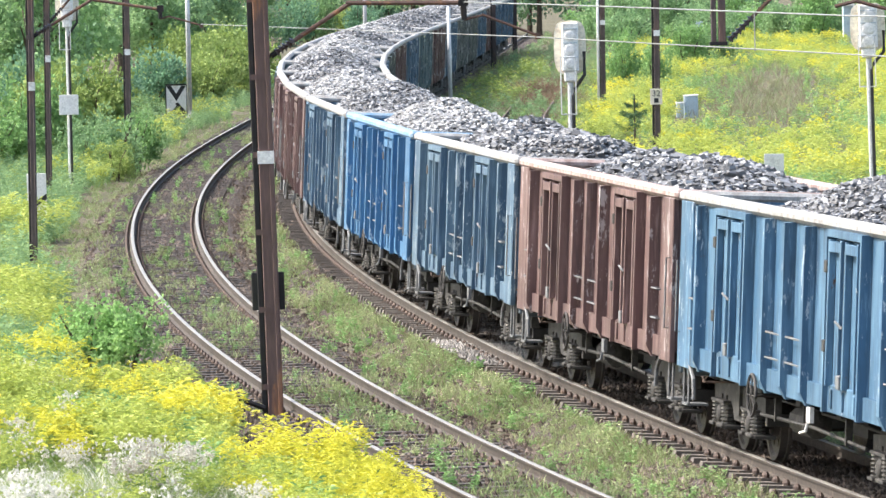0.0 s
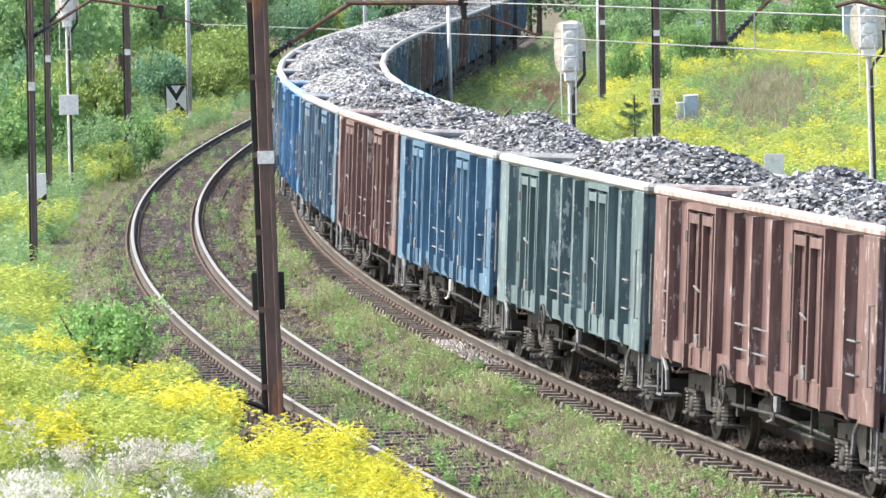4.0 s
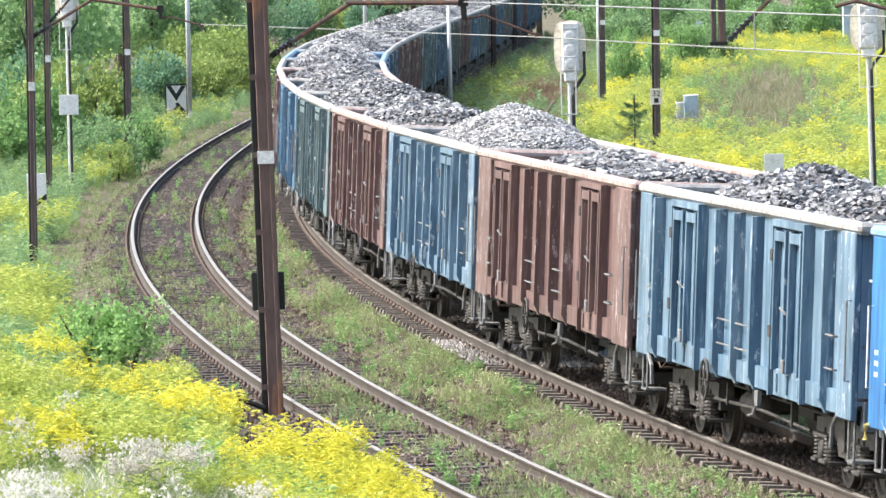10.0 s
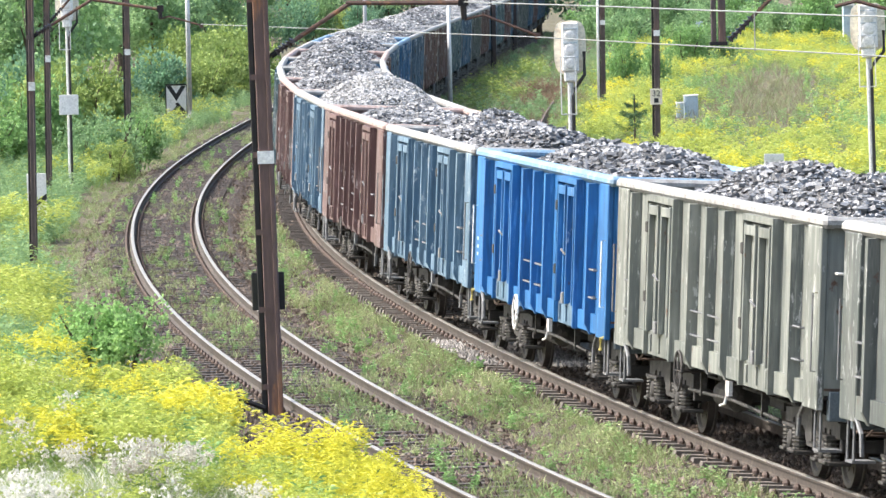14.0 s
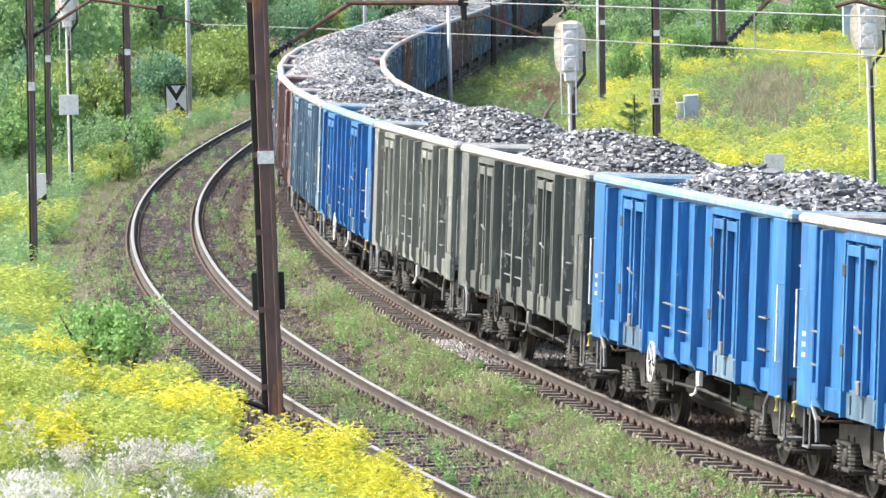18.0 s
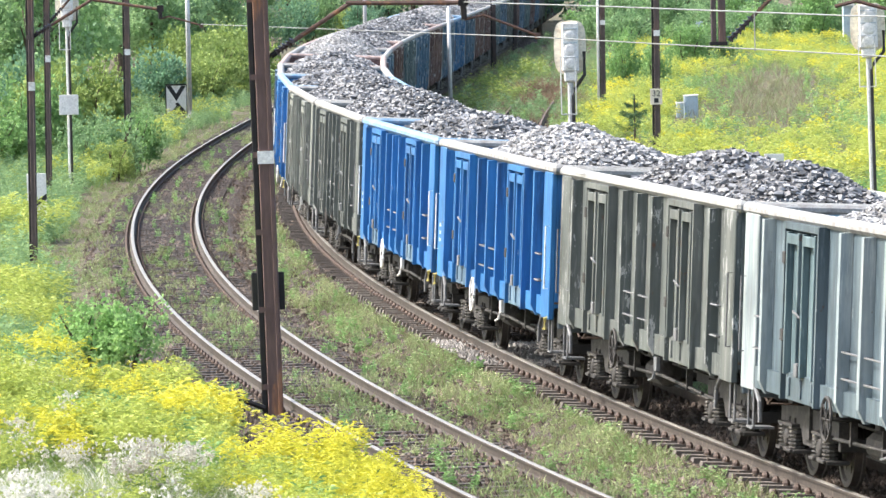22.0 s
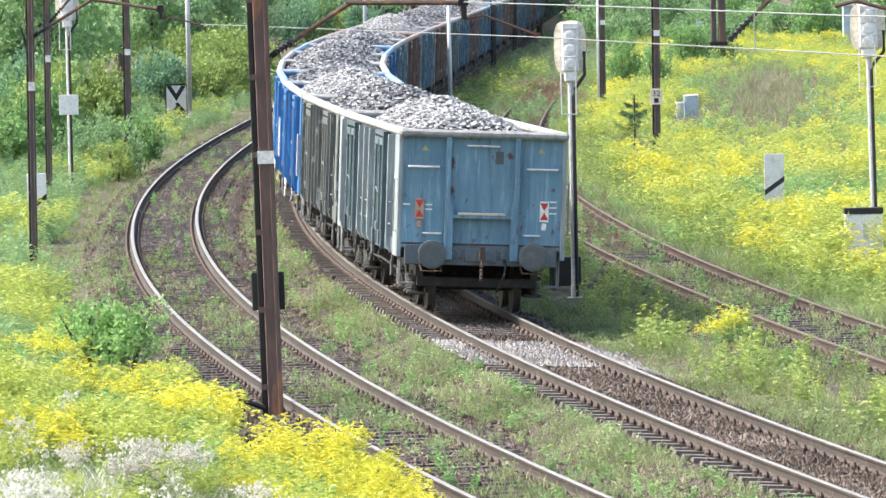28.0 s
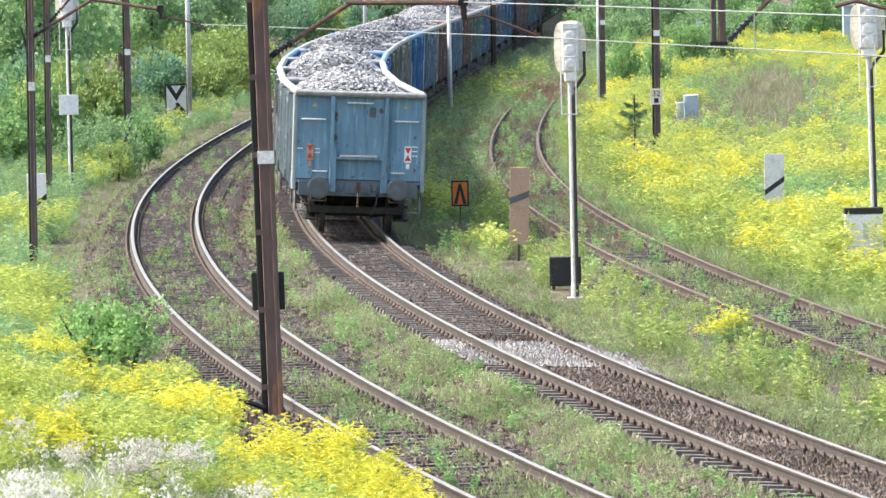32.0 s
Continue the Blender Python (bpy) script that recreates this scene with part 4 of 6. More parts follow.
mast(-2.46, 92.4, 0.30, 7.9, -0.95, "rust-brown riveted steel mast with a white band")
mast(-8.72, 138.6, 0.17, 8.2, 0.4, "brown steel mast with a white band beside shrubs", False, 4.0, False)
mast(-10.58, 175.5, 0.17, 8.2, 0.5, "brown steel mast standing behind another mast", False, 3.95, False)
mast(-9.55, 199.0, 0.22, 8.2, 0.3, "rust-brown mast half hidden by shrubs", False, 3.70, False)
mast(6.78, 204.6, 0.25, 8.2, 0.5, "dark steel mast carrying a distance plate", False, 3.85, False)
mast(6.18, 247.5, 0.25, 8.2, 0.4, "dark steel mast beside a pale post and shrubs", False, 3.65, False)
mast(2.75, 327.0, 0.26, 8.2, 0.3, "rust-brown mast beside the far wagons", False, 3.7, False)
mast(4.35, 372.0, 0.26, 8.2, 0.3, "dark mast beside the far wagons before trees", False, 3.7, False)

cantilever("catenary_cantilever", 92.4, (-2.38, 4.91), (-1.24, 5.64), (0.36, 5.61), (0.37, 5.37), ((0.64, 5.43), (1.39, 5.13)), "rusty tube cantilever with brown porcelain insulator on the mast")
cantilever("catenary_cantilever", 138.6, (-8.60, 4.64), (-7.34, 5.40), (-5.90, 5.15), (-5.90, 4.95), ((-5.72, 5.0), (-5.05, 4.80)), "rusty tube cantilever over the curved track")
cantilever("catenary_cantilever", 175.5, (-10.50, 4.46), (-9.2, 5.9), (-7.2, 5.9), (-7.2, 5.6), ((-7.0, 5.62), (-6.3, 5.45)), "rusty tube cantilever on a far mast")

# a portal beam above the tracks carries the drop posts
pb = thing("portal_beam", 3.6, 90.6, "rusty lattice beam spanning the tracks between masts", "portal beam", z=7.2)
put("chord", Build().box(-6.2, 6.2, -0.08, 0.08, 0.0, 0.14), M["arm"], pb)
put("chord", Build().box(-6.2, 6.2, -0.08, 0.08, 0.55, 0.69), M["arm"], pb)
for i in range(12):
    put("lattice_bar", Build().tube([(-6 + i, 0, 0.1), (-5.5 + i, 0, 0.6)], 0.03, 5), M["arm"], pb)
mast(9.6, 90.6, 0.30, 7.9, 0.0, "rust-brown steel mast at the end of the portal beam")
for px, arm in ((3.865, ((4.01, 5.03), (4.62, 5.62), (5.4, 6.3))), (7.3, ((7.2, 5.2), (6.2, 5.42), (5.77, 5.54), (5.48, 5.47)))):
    d = thing("drop_post", px, 90.0, "dark riveted drop post with insulator arm hanging from the portal", "drop post", "drop posts", z=5.0)
    b = Build().box(-0.10, -0.03, -0.08, 0.08, 0.0, 2.35).box(0.0, 0.10, -0.10, 0.08, 0.0, 2.35)
    put("channel", b, M["mast_grey"], d, bevel=0.008)
    put("foot_plate", Build().box(-0.12, 0.12, -0.11, 0.11, -0.03, 0.02), M["mast_dark"], d)
    pts = [Vector((ax - px, 0, az - 5.0)) for ax, az in arm]
    b = Build()
    insulator(b, pts[0], pts[0].lerp(pts[1], 0.55), 6, 0.065)
    put("insulator", b, M["insulator"], d, "brown porcelain insulator")
    put("arm", Build().tube([pts[0].lerp(pts[1], 0.5)] + pts[1:], 0.03, 6), M["arm"], d)


def wire(name, pts, r, label, sag=0.0):
    w = []
    for i in range(len(pts) - 1):
        a, b = Vector(pts[i]), Vector(pts[i + 1])
        for k in range(8):
            f = k / 8
            p = a.lerp(b, f)
            p.z -= sag * 4 * f * (1 - f)
            w.append(p)
    w.append(Vector(pts[-1]))
    o = w[0].copy()
    ob = put(name, Build().tube([p - o for p in w], r, 5), M["wire"], at=pose(*o))
    return tagged(ob, label, "overhead wire", "overhead wires")


wire("contact_wire", [(-5.05, 138.6, 4.82), (1.39, 92.4, 5.10), (4.64, 67.7, 5.2), (7.6, 40.0, 5.2)], 0.0075, "pale contact wire over the curved track")
wire("carrier_wire", [(0.36, 92.4, 5.62), (2.32, 82.4, 5.61), (4.40, 70.0, 5.60), (9.5, 40.0, 5.7)], 0.009, "bright carrier wire above the contact wire")
for x, y, z0, z1 in ((3.62, 74.6, 5.16, 5.60),):
    d = put("wire_dropper", Build().tube([(0, 0, 0), (0, 0, z1 - z0)], 0.008, 5), M["wire"], at=pose(x, y, z0))
    tagged(d, "thin dropper between carrier and contact wire", "wire dropper")


def light_signal(x, y, top, wide, label, box=True, oval=True, lean=0.0):
    s = thing("light_signal", x, y, label, "light signal", "light signals", ry=lean)
    h = top - G0
    post = Build().lathe("z", (0, 0, 0), [(-0.2, 0.075), (0.2, 0.075), (0.22, 0.065), (h - 1.0, 0.06), (h - 0.9, 0.045)], 12)
    put("post", post, M["grey_post"], s, "pale grey tube post", smooth=False)
    r = wide / 2
    prof = []
    n = 20
    hh = 0.52
    for k in range(n):
        a = 2 * math.pi * k / n
        ca, sa = math.cos(a), math.sin(a)
        e = 0.55
        prof.append((r * math.copysign(abs(ca) ** e, ca), hh * math.copysign(abs(sa) ** e, sa) * (1.0 if oval else 0.95)))
    b = Build()
    for yy in (0.02, 0.06):
        b.v += [(px, yy, h - hh + pz) for px, pz in prof]
    b.f = [tuple(range(n)), tuple(range(2 * n - 1, n - 1, -1))] + [(k, k + n, (k + 1) % n + n, (k + 1) % n) for k in range(n)]
    b.m = [0] * len(b.f)
    put("target_board", b, M["cream"], s, "cream board behind the lamps")
    hb = Build().box(-r * 0.52, r * 0.52, -0.16, 0.02, h - 0.98, h - 0.04)
    hb.box(-r * 0.40, r * 0.40, -0.14, 0.02, h - 1.18, h - 0.98)
    put("lamp_housing", hb, M["white"], s, "white sheet lamp housing", bevel=0.025)
    for z in (h - 0.28, h - 0.55, h - 0.82):
        put("housing_lid", Build().lathe("y", (0, -0.16, z), [(0, r * 0.36), (-0.03, r * 0.33), (-0.04, r * 0.2)][::-1], 12), M["white"], s)
        put("hinge_bar", Build().box(-r * 0.45, r * 0.45, -0.185, -0.16, z + 0.11, z + 0.125), M["bluegrey"], s)
    b = Build().tube([(r * 0.86, -0.12, h - 0.60), (r * 0.86, -0.12, h - 1.05), (r * 0.25, -0.10, h - 1.32), (0.045, -0.085, h - 1.45), (0.045, -0.085, 0.0)], 0.036, 7)
    put("cable_pipe", b, M["black"], s, "black cable pipe beside the post")
    for px in (-r * 0.62, r * 0.30):
        put("guard_upright", Build().tube([(px, -0.35, h - 1.80), (px, -0.35, h - 0.70)], 0.012, 5), M["grey_post"], s)
    for z in (h - 0.70, h - 1.80):
        put("guard_rail", Build().tube([(r * 0.30, -0.35, z), (-r * 0.62, -0.35, z), (-r * 0.3, 0, z)], 0.012, 5), M["grey_post"], s, "thin rail round the working place")
    put("footing", Build().box(-0.18, 0.18, -0.18, 0.18, -0.25, -0.02, 0, 0.03, 0.03), M["concrete"], s)
    return s


light_signal(2.53, 125.6, 4.90, 0.62, "back of a tall cream light signal on a grey post")
light_signal(9.33, 140.6, 4.95, 0.76, "back of a white light signal beside goldenrod", lean=-0.8)
light_signal(-10.41, 183.0, 5.45, 0.66, "back of a white light signal before dark trees", oval=False)


# black relay box at the foot of the signal
o = thing("relay_box", 2.38, 127.2, "black open-fronted relay box on short legs in weeds", "relay box", z=-0.4)
put("case", Build().box(-0.31, 0.31, -0.14, 0.16, 0.10, 0.67), M["black"], o, bevel=0.015)
put("door", Build().box(-0.27, 0.01, -0.155, -0.14, 0.13, 0.63), M["black"], o)
put("leg", Build().box(-0.26, -0.20, -0.04, 0.04, -0.1, 0.11), M["iron"], o)
put("leg", Build().box(0.20, 0.26, -0.04, 0.04, -0.1, 0.11), M["iron"], o)

# white plate on the far signal
o = thing("signal_plate", -10.41, 182.85, "blank white plate clamped to the signal post", "sign plate", z=1.82)
put("plate", Build().box(-0.27, 0.27, -0.02, 0.0, 0, 0.56), M["white"], o, bevel=0.006)
put("clamp", Build().box(-0.05, 0.05, 0.0, 0.09, 0.2, 0.3), M["iron"], o)

# black and white crossed board with its grey pole
o = thing("warning_board", -10.59, 262.0, "white board with black V and triangle, on low legs", "warning board", z=-0.42)
put("board", Build().box(-0.42, 0.42, 0.0, 0.03, 0.12, 1.32), M["white"], o)
put("rim", Build().box(-0.44, 0.44, -0.01, 0.02, 1.29, 1.35).box(-0.44, -0.40, -0.01, 0.02, 0.10, 1.30).box(0.40, 0.44, -0.01, 0.02, 0.10, 1.30), M["black"], o)
b = Build()
b.poly([(-0.40, -0.006, 1.28), (-0.20, -0.006, 1.28), (0.02, -0.006, 0.92), (0.0, -0.006, 0.66)], [(0, 3, 2, 1)])
b.poly([(0.40, -0.006, 1.28), (0.20, -0.006, 1.28), (-0.02, -0.006, 0.92), (0.0, -0.006, 0.66)], [(0, 1, 2, 3)])
b.poly([(-0.30, -0.006, 0.13), (0.0, -0.006, 0.48), (0.40, -0.006, 0.13)], [(0, 1, 2)])
b.poly([(-0.06, -0.007, 0.55), (0.06, -0.007, 0.62), (0.40, -0.007, 0.22), (0.34, -0.007, 0.14)], [(0, 1, 2, 3)])
put("black_figure", b, M["black"], o, "black V above a triangle")
for px in (-0.3, 0.3):
    put("leg", Build().box(px - 0.03, px + 0.03, 0.03, 0.07, -0.2, 1.2), M["iron"], o)


def pole(x, y, h, r, label, lean=0.0, mat="grey_post"):
    o = thing("steel_pole", x, y, label, "pole", "pale steel poles", ry=lean)
    put("shaft", Build().lathe("z", (0, 0, 0), [(-0.2, r), (h * 0.5, r * 0.95), (h, r * 0.8)], 10), M[mat], o, smooth=True)
    put("footing", Build().box(-0.2, 0.2, -0.2, 0.2, -0.25, 0.06, 0, 0.03, 0.03), M["concrete"], o)
    put("cap", Build().lathe("z", (0, 0, h), [(0, r * 0.85), (0.04, r * 0.6), (0.06, 0.02)], 10), M[mat], o)
    return o


pole(-10.02, 261.0, 7.5, 0.10, "tall grey pole beside the crossed board")
pole(0.41, 250.0, 4.3, 0.085, "pale grey pole standing beyond the train")
pole(6.02, 247.2, 7.5, 0.05, "thin white pole beside a dark mast", 0.5, "white")
pole(-3.7, 330.0, 7.0, 0.10, "grey pole among far bushes")

# orange board with black arrowhead
o = thing("speed_board", 0.44, 157.4, "orange board with black arrowhead on a thin post", "signal board")
put("post", Build().tube([(0, 0.02, -0.2), (0, 0.02, 1.05)], 0.02, 6), M["iron"], o)
put("board", Build().box(-0.20, 0.20, -0.012, 0.012, 0.49, 1.09), M["orange"], o, "orange board")
put("rim", Build().box(-0.21, 0.21, -0.02, 0.0, 1.06, 1.10).box(-0.21, 0.21, -0.02, 0.0, 0.48, 0.52).box(-0.21, -0.175, -0.02, 0.0, 0.52, 1.06).box(0.175, 0.21, -0.02, 0.0, 0.52, 1.06), M["black"], o, "black rim")
b = Build().poly([(-0.15, -0.018, 0.53), (-0.07, -0.018, 0.53), (0.0, -0.018, 0.86), (0.07, -0.018, 0.53), (0.15, -0.018, 0.53), (0.03, -0.018, 1.02), (-0.03, -0.018, 1.02)],
                 [(0, 1, 2, 6), (2, 5, 6), (2, 3, 4, 5)])
put("arrowhead", b, M["black"], o, "black arrowhead")


def striped_board(x, y, w, z0, z1, mat, label, lean, stripe=(0.92, 1.09), post=True, mat2="slate"):
    o = thing("approach_board", x, y, label, "approach board", "approach boards", ry=lean)
    put("panel", Build().box(-w / 2, w / 2, 0, 0.03, z0 - G0, z1 - G0), M[mat], o, bevel=0.006)
    a, c = stripe[0] - G0, stripe[1] - G0
    b = Build().poly([(-w / 2, -0.006, a - 0.07), (w / 2, -0.006, c - 0.07), (w / 2, -0.006, c + 0.07), (-w / 2, -0.006, a + 0.07)], [(0, 1, 2, 3)])
    put("stripe", b, M[mat2], o, "dark slanted stripe")
    put("post", Build().tube([(0, 0.05, -0.25), (0, 0.05, z1 - G0 - 0.1)], 0.028, 6), M["iron"], o)
    return o


striped_board(1.61, 138.85, 0.41, -0.02, 1.62, "brown_board", "tall brown board with one slanted grey stripe", 1.8, (0.90, 1.06))
striped_board(-9.76, 157.1, 0.47, -0.42, 1.08, "white", "tall white board with a slanted black stripe behind a mast", -0.5, (0.22, 0.52), mat2="black")
striped_board(8.39, 164.3, 0.50, -0.42, 0.93, "concrete", "pale board with a slanted black stripe in goldenrod", 0.4, (-0.06, 0.30), mat2="black")

# white cabinet with a black top by the far signal
o = thing("cable_cabinet", 8.90, 137.6, "white cable cabinet with a black lid in tall weeds", "cable cabinet")
put("body", Build().box(-0.40, 0.40, -0.15, 0.15, -0.1, 0.95), M["white"], o, bevel=0.015)
put("lid", Build().box(-0.41, 0.41, -0.17, 0.17, 0.951, 1.08), M["black"], o, "black lid", bevel=0.01)
put("lock", Build().box(-0.02, 0.06, -0.18, -0.15, 0.45, 0.75), M["bluegrey"], o)

# distance plate on a mast
o = thing("distance_plate", 6.79, 204.42, "square distance plate with dark digits on a mast", "distance plate", z=1.19)
put("plate", Build().box(-0.19, 0.19, -0.02, 0.0, 0, 0.5), M["cream"], o, bevel=0.006)
tx = bpy.data.curves.new("digits", "FONT")
tx.body, tx.size, tx.extrude, tx.align_x = "32", 0.27, 0.003, "CENTER"
tx.materials.append(M["black"])
d = new("digits", tx)
d.parent, d.matrix_basis = o, pose(0, -0.026, 0.26, 90, 0, 0)
put("bar", Build().box(-0.07, 0.07, -0.026, -0.02, 0.06, 0.20), M["black"], o, "unreadable dark figure")

for x, y, dims, lab in ((9.46, 245.6, (0.53, 0.5, 0.88), "blue-grey sheet cabinet in goldenrod"), (9.03, 245.2, (0.28, 0.3, 0.62), "small blue-grey cabinet beside a larger one")):
    o = thing("track_cabinet", x, y, lab, "track cabinet", "track cabinets")
    put("body", Build().box(-dims[0] / 2, dims[0] / 2, -dims[1] / 2, dims[1] / 2, -0.1, dims[2] - 0.05), M["bluegrey"], o, bevel=0.02)
    put("lid", Build().box(-dims[0] / 2 - 0.02, dims[0] / 2 + 0.02, -dims[1] / 2 - 0.02, dims[1] / 2 + 0.02, dims[2] - 0.049, dims[2]), M["white"], o, bevel=0.01)
    put("door", Build().box(-dims[0] * 0.4, dims[0] * 0.4, -dims[1] / 2 - 0.015, -dims[1] / 2, 0.05, dims[2] - 0.12), M["bluegrey"], o)
o = thing("concrete_pillar", 15.0, 375.0, "grey tapered concrete pillar before far trees", "pillar")
put("shaft", Build().box(-0.30, 0.30, -0.3, 0.3, -0.2, 1.9, 0, 0.10, 0.1), M["bluegrey"], o, bevel=0.02)
o = thing("far_hut", 24.2, 385.0, "pale teal hut wall between far trees", "hut")
put("wall", Build().box(-0.3, 0.3, -0.6, 0.6, -0.2, 2.5), M["bluegrey"], o, bevel=0.02)
put("roof", Build().box(-0.36, 0.36, -0.75, 0.75, 2.501, 2.62), M["concrete"], o)

# tail boards and marks on the last wagon
LAST = TRAIN[0][0]
YB = -6.55
for px, panel in ((-1.08, "rust_orange"), (1.09, "white")):
    t = put("tail_board", Build().box(px - 0.078, px + 0.078, YB - 0.035, YB - 0.005, 1.64, 2.0).box(px - 0.04, px + 0.04, YB - 0.03, YB - 0.005, 1.50, 1.62), M[panel], LAST,
            "white tail board with red triangles" if panel == "white" else "rusted tail board with red triangles")
    put("red_triangle", Build().poly([(px - 0.07, YB - 0.040, 1.97), (px + 0.07, YB - 0.040, 1.97), (px, YB - 0.040, 1.83)], [(0, 2, 1)]), M["red"], t)
    put("red_triangle", Build().poly([(px - 0.07, YB - 0.040, 1.68), (px + 0.07, YB - 0.040, 1.68), (px, YB - 0.040, 1.81)], [(0, 1, 2)]), M["red"], t)
    b = Build().poly([(px * 0.93 - 0.06, YB - 0.004, 2.83), (px * 0.93 + 0.06, YB - 0.004, 2.83), (px * 0.93, YB - 0.004, 2.915)], [(0, 1, 2)])
    put("yellow_mark", b, M["yellow"], LAST, "yellow warning triangle")
put("dark_patch", Build().box(0.22, 0.36, YB - 0.006, YB - 0.002, 2.62, 2.84), M["buffer"], LAST, "dark paint patch")
for x0, z in ((-1.36, 1.88), (-0.98, 1.88), (-0.98, 1.80), (1.18, 1.98), (1.18, 1.88), (1.18, 1.78)):
    put("lettering_bar", Build().box(x0, x0 + 0.12, YB - 0.006, YB - 0.002, z, z + 0.025), M["white"], LAST, "unreadable white lettering")


def letter_bars(w, rows, x=-1.536):
    """Small white bars where the lettering on a wagon's ribs and posts cannot be read."""
    for y, z, wd, ht in rows:
        put("lettering_bar", Build().box(x, x + 0.006, y - wd / 2, y + wd / 2, z, z + ht), M["white"], w, "unreadable white lettering")


for k in (2, 3, 6):
    letter_bars(TRAIN[k][0], [(1.13, 1.35 + 0.1 * i, 0.05, 0.06) for i in range(6)], -1.536)
    letter_bars(TRAIN[k][0], [(d, 1.45 + 0.11 * i, 0.04, 0.07) for i in range(5) for d in (-0.02, 0.025)], -1.536)
    letter_bars(TRAIN[k][0], [(6.3 - 0.10 * j, 1.55 + 0.12 * i, 0.05, 0.055) for i in range(3) for j in range(2)], -1.468)
for k in (2, 3, 6):
    for sy in (-6.5, 6.5):
        put("yellow_hook", Build().tube([(-1.42, sy, 1.02), (-1.50, sy, 1.0), (-1.50, sy, 0.84)], 0.03, 6), M["yellow"], TRAIN[k][0], "yellow rope hook")

# ---- plants ----


class Plant:
    """Arrays of one plant: vertices, triangles, material slots."""

    def __init__(self):
        self.v, self.t, self.s = [], [], []

    def tri(self, a, b, c, slot):
        o = len(self.v)
        self.v += [a, b, c]
        self.t.append((o, o + 1, o + 2))
        self.s.append(slot)

    def blade(self, p, d, length, width, slot, rng):
        """A narrow leaf from p along d."""
        d = np.array(d, float)
        d /= np.linalg.norm(d) + 1e-9
        sd = np.cross(d, rng.normal(size=3))
        sd /= np.linalg.norm(sd) + 1e-9
        p = np.array(p, float)
        mid = p + d * length * 0.45
        o = len(self.v)
        self.v += [p, mid + sd * width / 2, mid - sd * width / 2, p + d * length - np.array((0, 0, length * 0.18))]
        self.t += [(o, o + 1, o + 2), (o + 1, o + 3, o + 2)]
        self.s += [slot, slot]

    def arrays(self):
        return np.array(self.v, float), np.array(self.t, int), np.array(self.s, int)


def goldenrod(seed, stems=5, height=0.9, spread=0.2, plume=16, leaves=10, bloom=1.0, blade=0.15):
    rng = np.random.RandomState(seed)
    p = Plant()
    for _ in range(stems):
        a, r = rng.uniform(0, 6.28), spread * rng.uniform(0, 1) ** 0.5
        bx, by = r * math.cos(a), r * math.sin(a)
        h = height * rng.uniform(0.72, 1.08)
        lx, ly = rng.normal(0, 0.09, 2)
        top = np.array((bx + lx, by + ly, h))
        base = np.array((bx, by, -0.05))
        p.tri(base + (0.008, 0, 0), base - (0.008, 0, 0), top, 0)
        for i in range(leaves):
            f = rng.uniform(0.12, 0.8)
            q = base + (top - base) * f
            aa = rng.uniform(0, 6.28)
            p.blade(q, (math.cos(aa), math.sin(aa), rng.uniform(0.0, 0.9)), rng.uniform(0.10, 0.18), rng.uniform(0.025, 0.045), 0, rng)
        if rng.uniform() > bloom:
            continue
        per = max(2, plume // 5)
        for br in range(5):
            aa = rng.uniform(0, 6.28)
            reach = rng.uniform(0.08, 0.19)
            z0 = h - 0.22 + 0.05 * br
            for i in range(per):
                f = (i + rng.uniform(0, 1)) / per
                q = np.array((top[0] + reach * f * math.cos(aa), top[1] + reach * f * math.sin(aa), z0 + 0.10 * f - 0.14 * f * f))
                p.blade(q, (math.cos(aa) + rng.normal(0, 0.5), math.sin(aa) + rng.normal(0, 0.5), rng.uniform(-0.05, 0.55)), rng.uniform(0.5, 1.0) * blade, rng.uniform(0.16, 0.26) * blade, 1, rng)
    return p.arrays()


def grass_tuft(seed, blades=16, height=0.32, spread=0.12, dry=0.2):
    rng = np.random.RandomState(seed)
    p = Plant()
    for _ in range(blades):
        a, r = rng.uniform(0, 6.28), spread * rng.uniform(0, 1)
        q = (r * math.cos(a), r * math.sin(a), -0.03)
        h = height * rng.uniform(0.5, 1.15)
        aa = rng.uniform(0, 6.28)
        p.blade(q, (0.5 * math.cos(aa), 0.5 * math.sin(aa), 1), h, rng.uniform(0.008, 0.015), 1 if rng.uniform() < dry else 0, rng)
    return p.arrays()


def broad_weed(seed, stems=4, height=0.5, leaf=0.11, leaves=14):
    rng = np.random.RandomState(seed)
    p = Plant()
    for _ in range(stems):
        a, r = rng.uniform(0, 6.28), 0.16 * rng.uniform(0, 1)
        base = np.array((r * math.cos(a), r * math.sin(a), -0.05))
        h = height * rng.uniform(0.6, 1.1)
        top = base + (rng.normal(0, 0.06), rng.normal(0, 0.06), h)
        p.tri(base + (0.008, 0, 0), base - (0.008, 0, 0), top, 0)
        for i in range(leaves):
            q = base + (top - base) * rng.uniform(0.15, 1)
            aa = rng.uniform(0, 6.28)
            p.blade(q, (math.cos(aa), math.sin(aa), rng.uniform(-0.1, 0.7)), leaf * rng.uniform(0.7, 1.3), leaf * 0.45, 0, rng)
    return p.arrays()


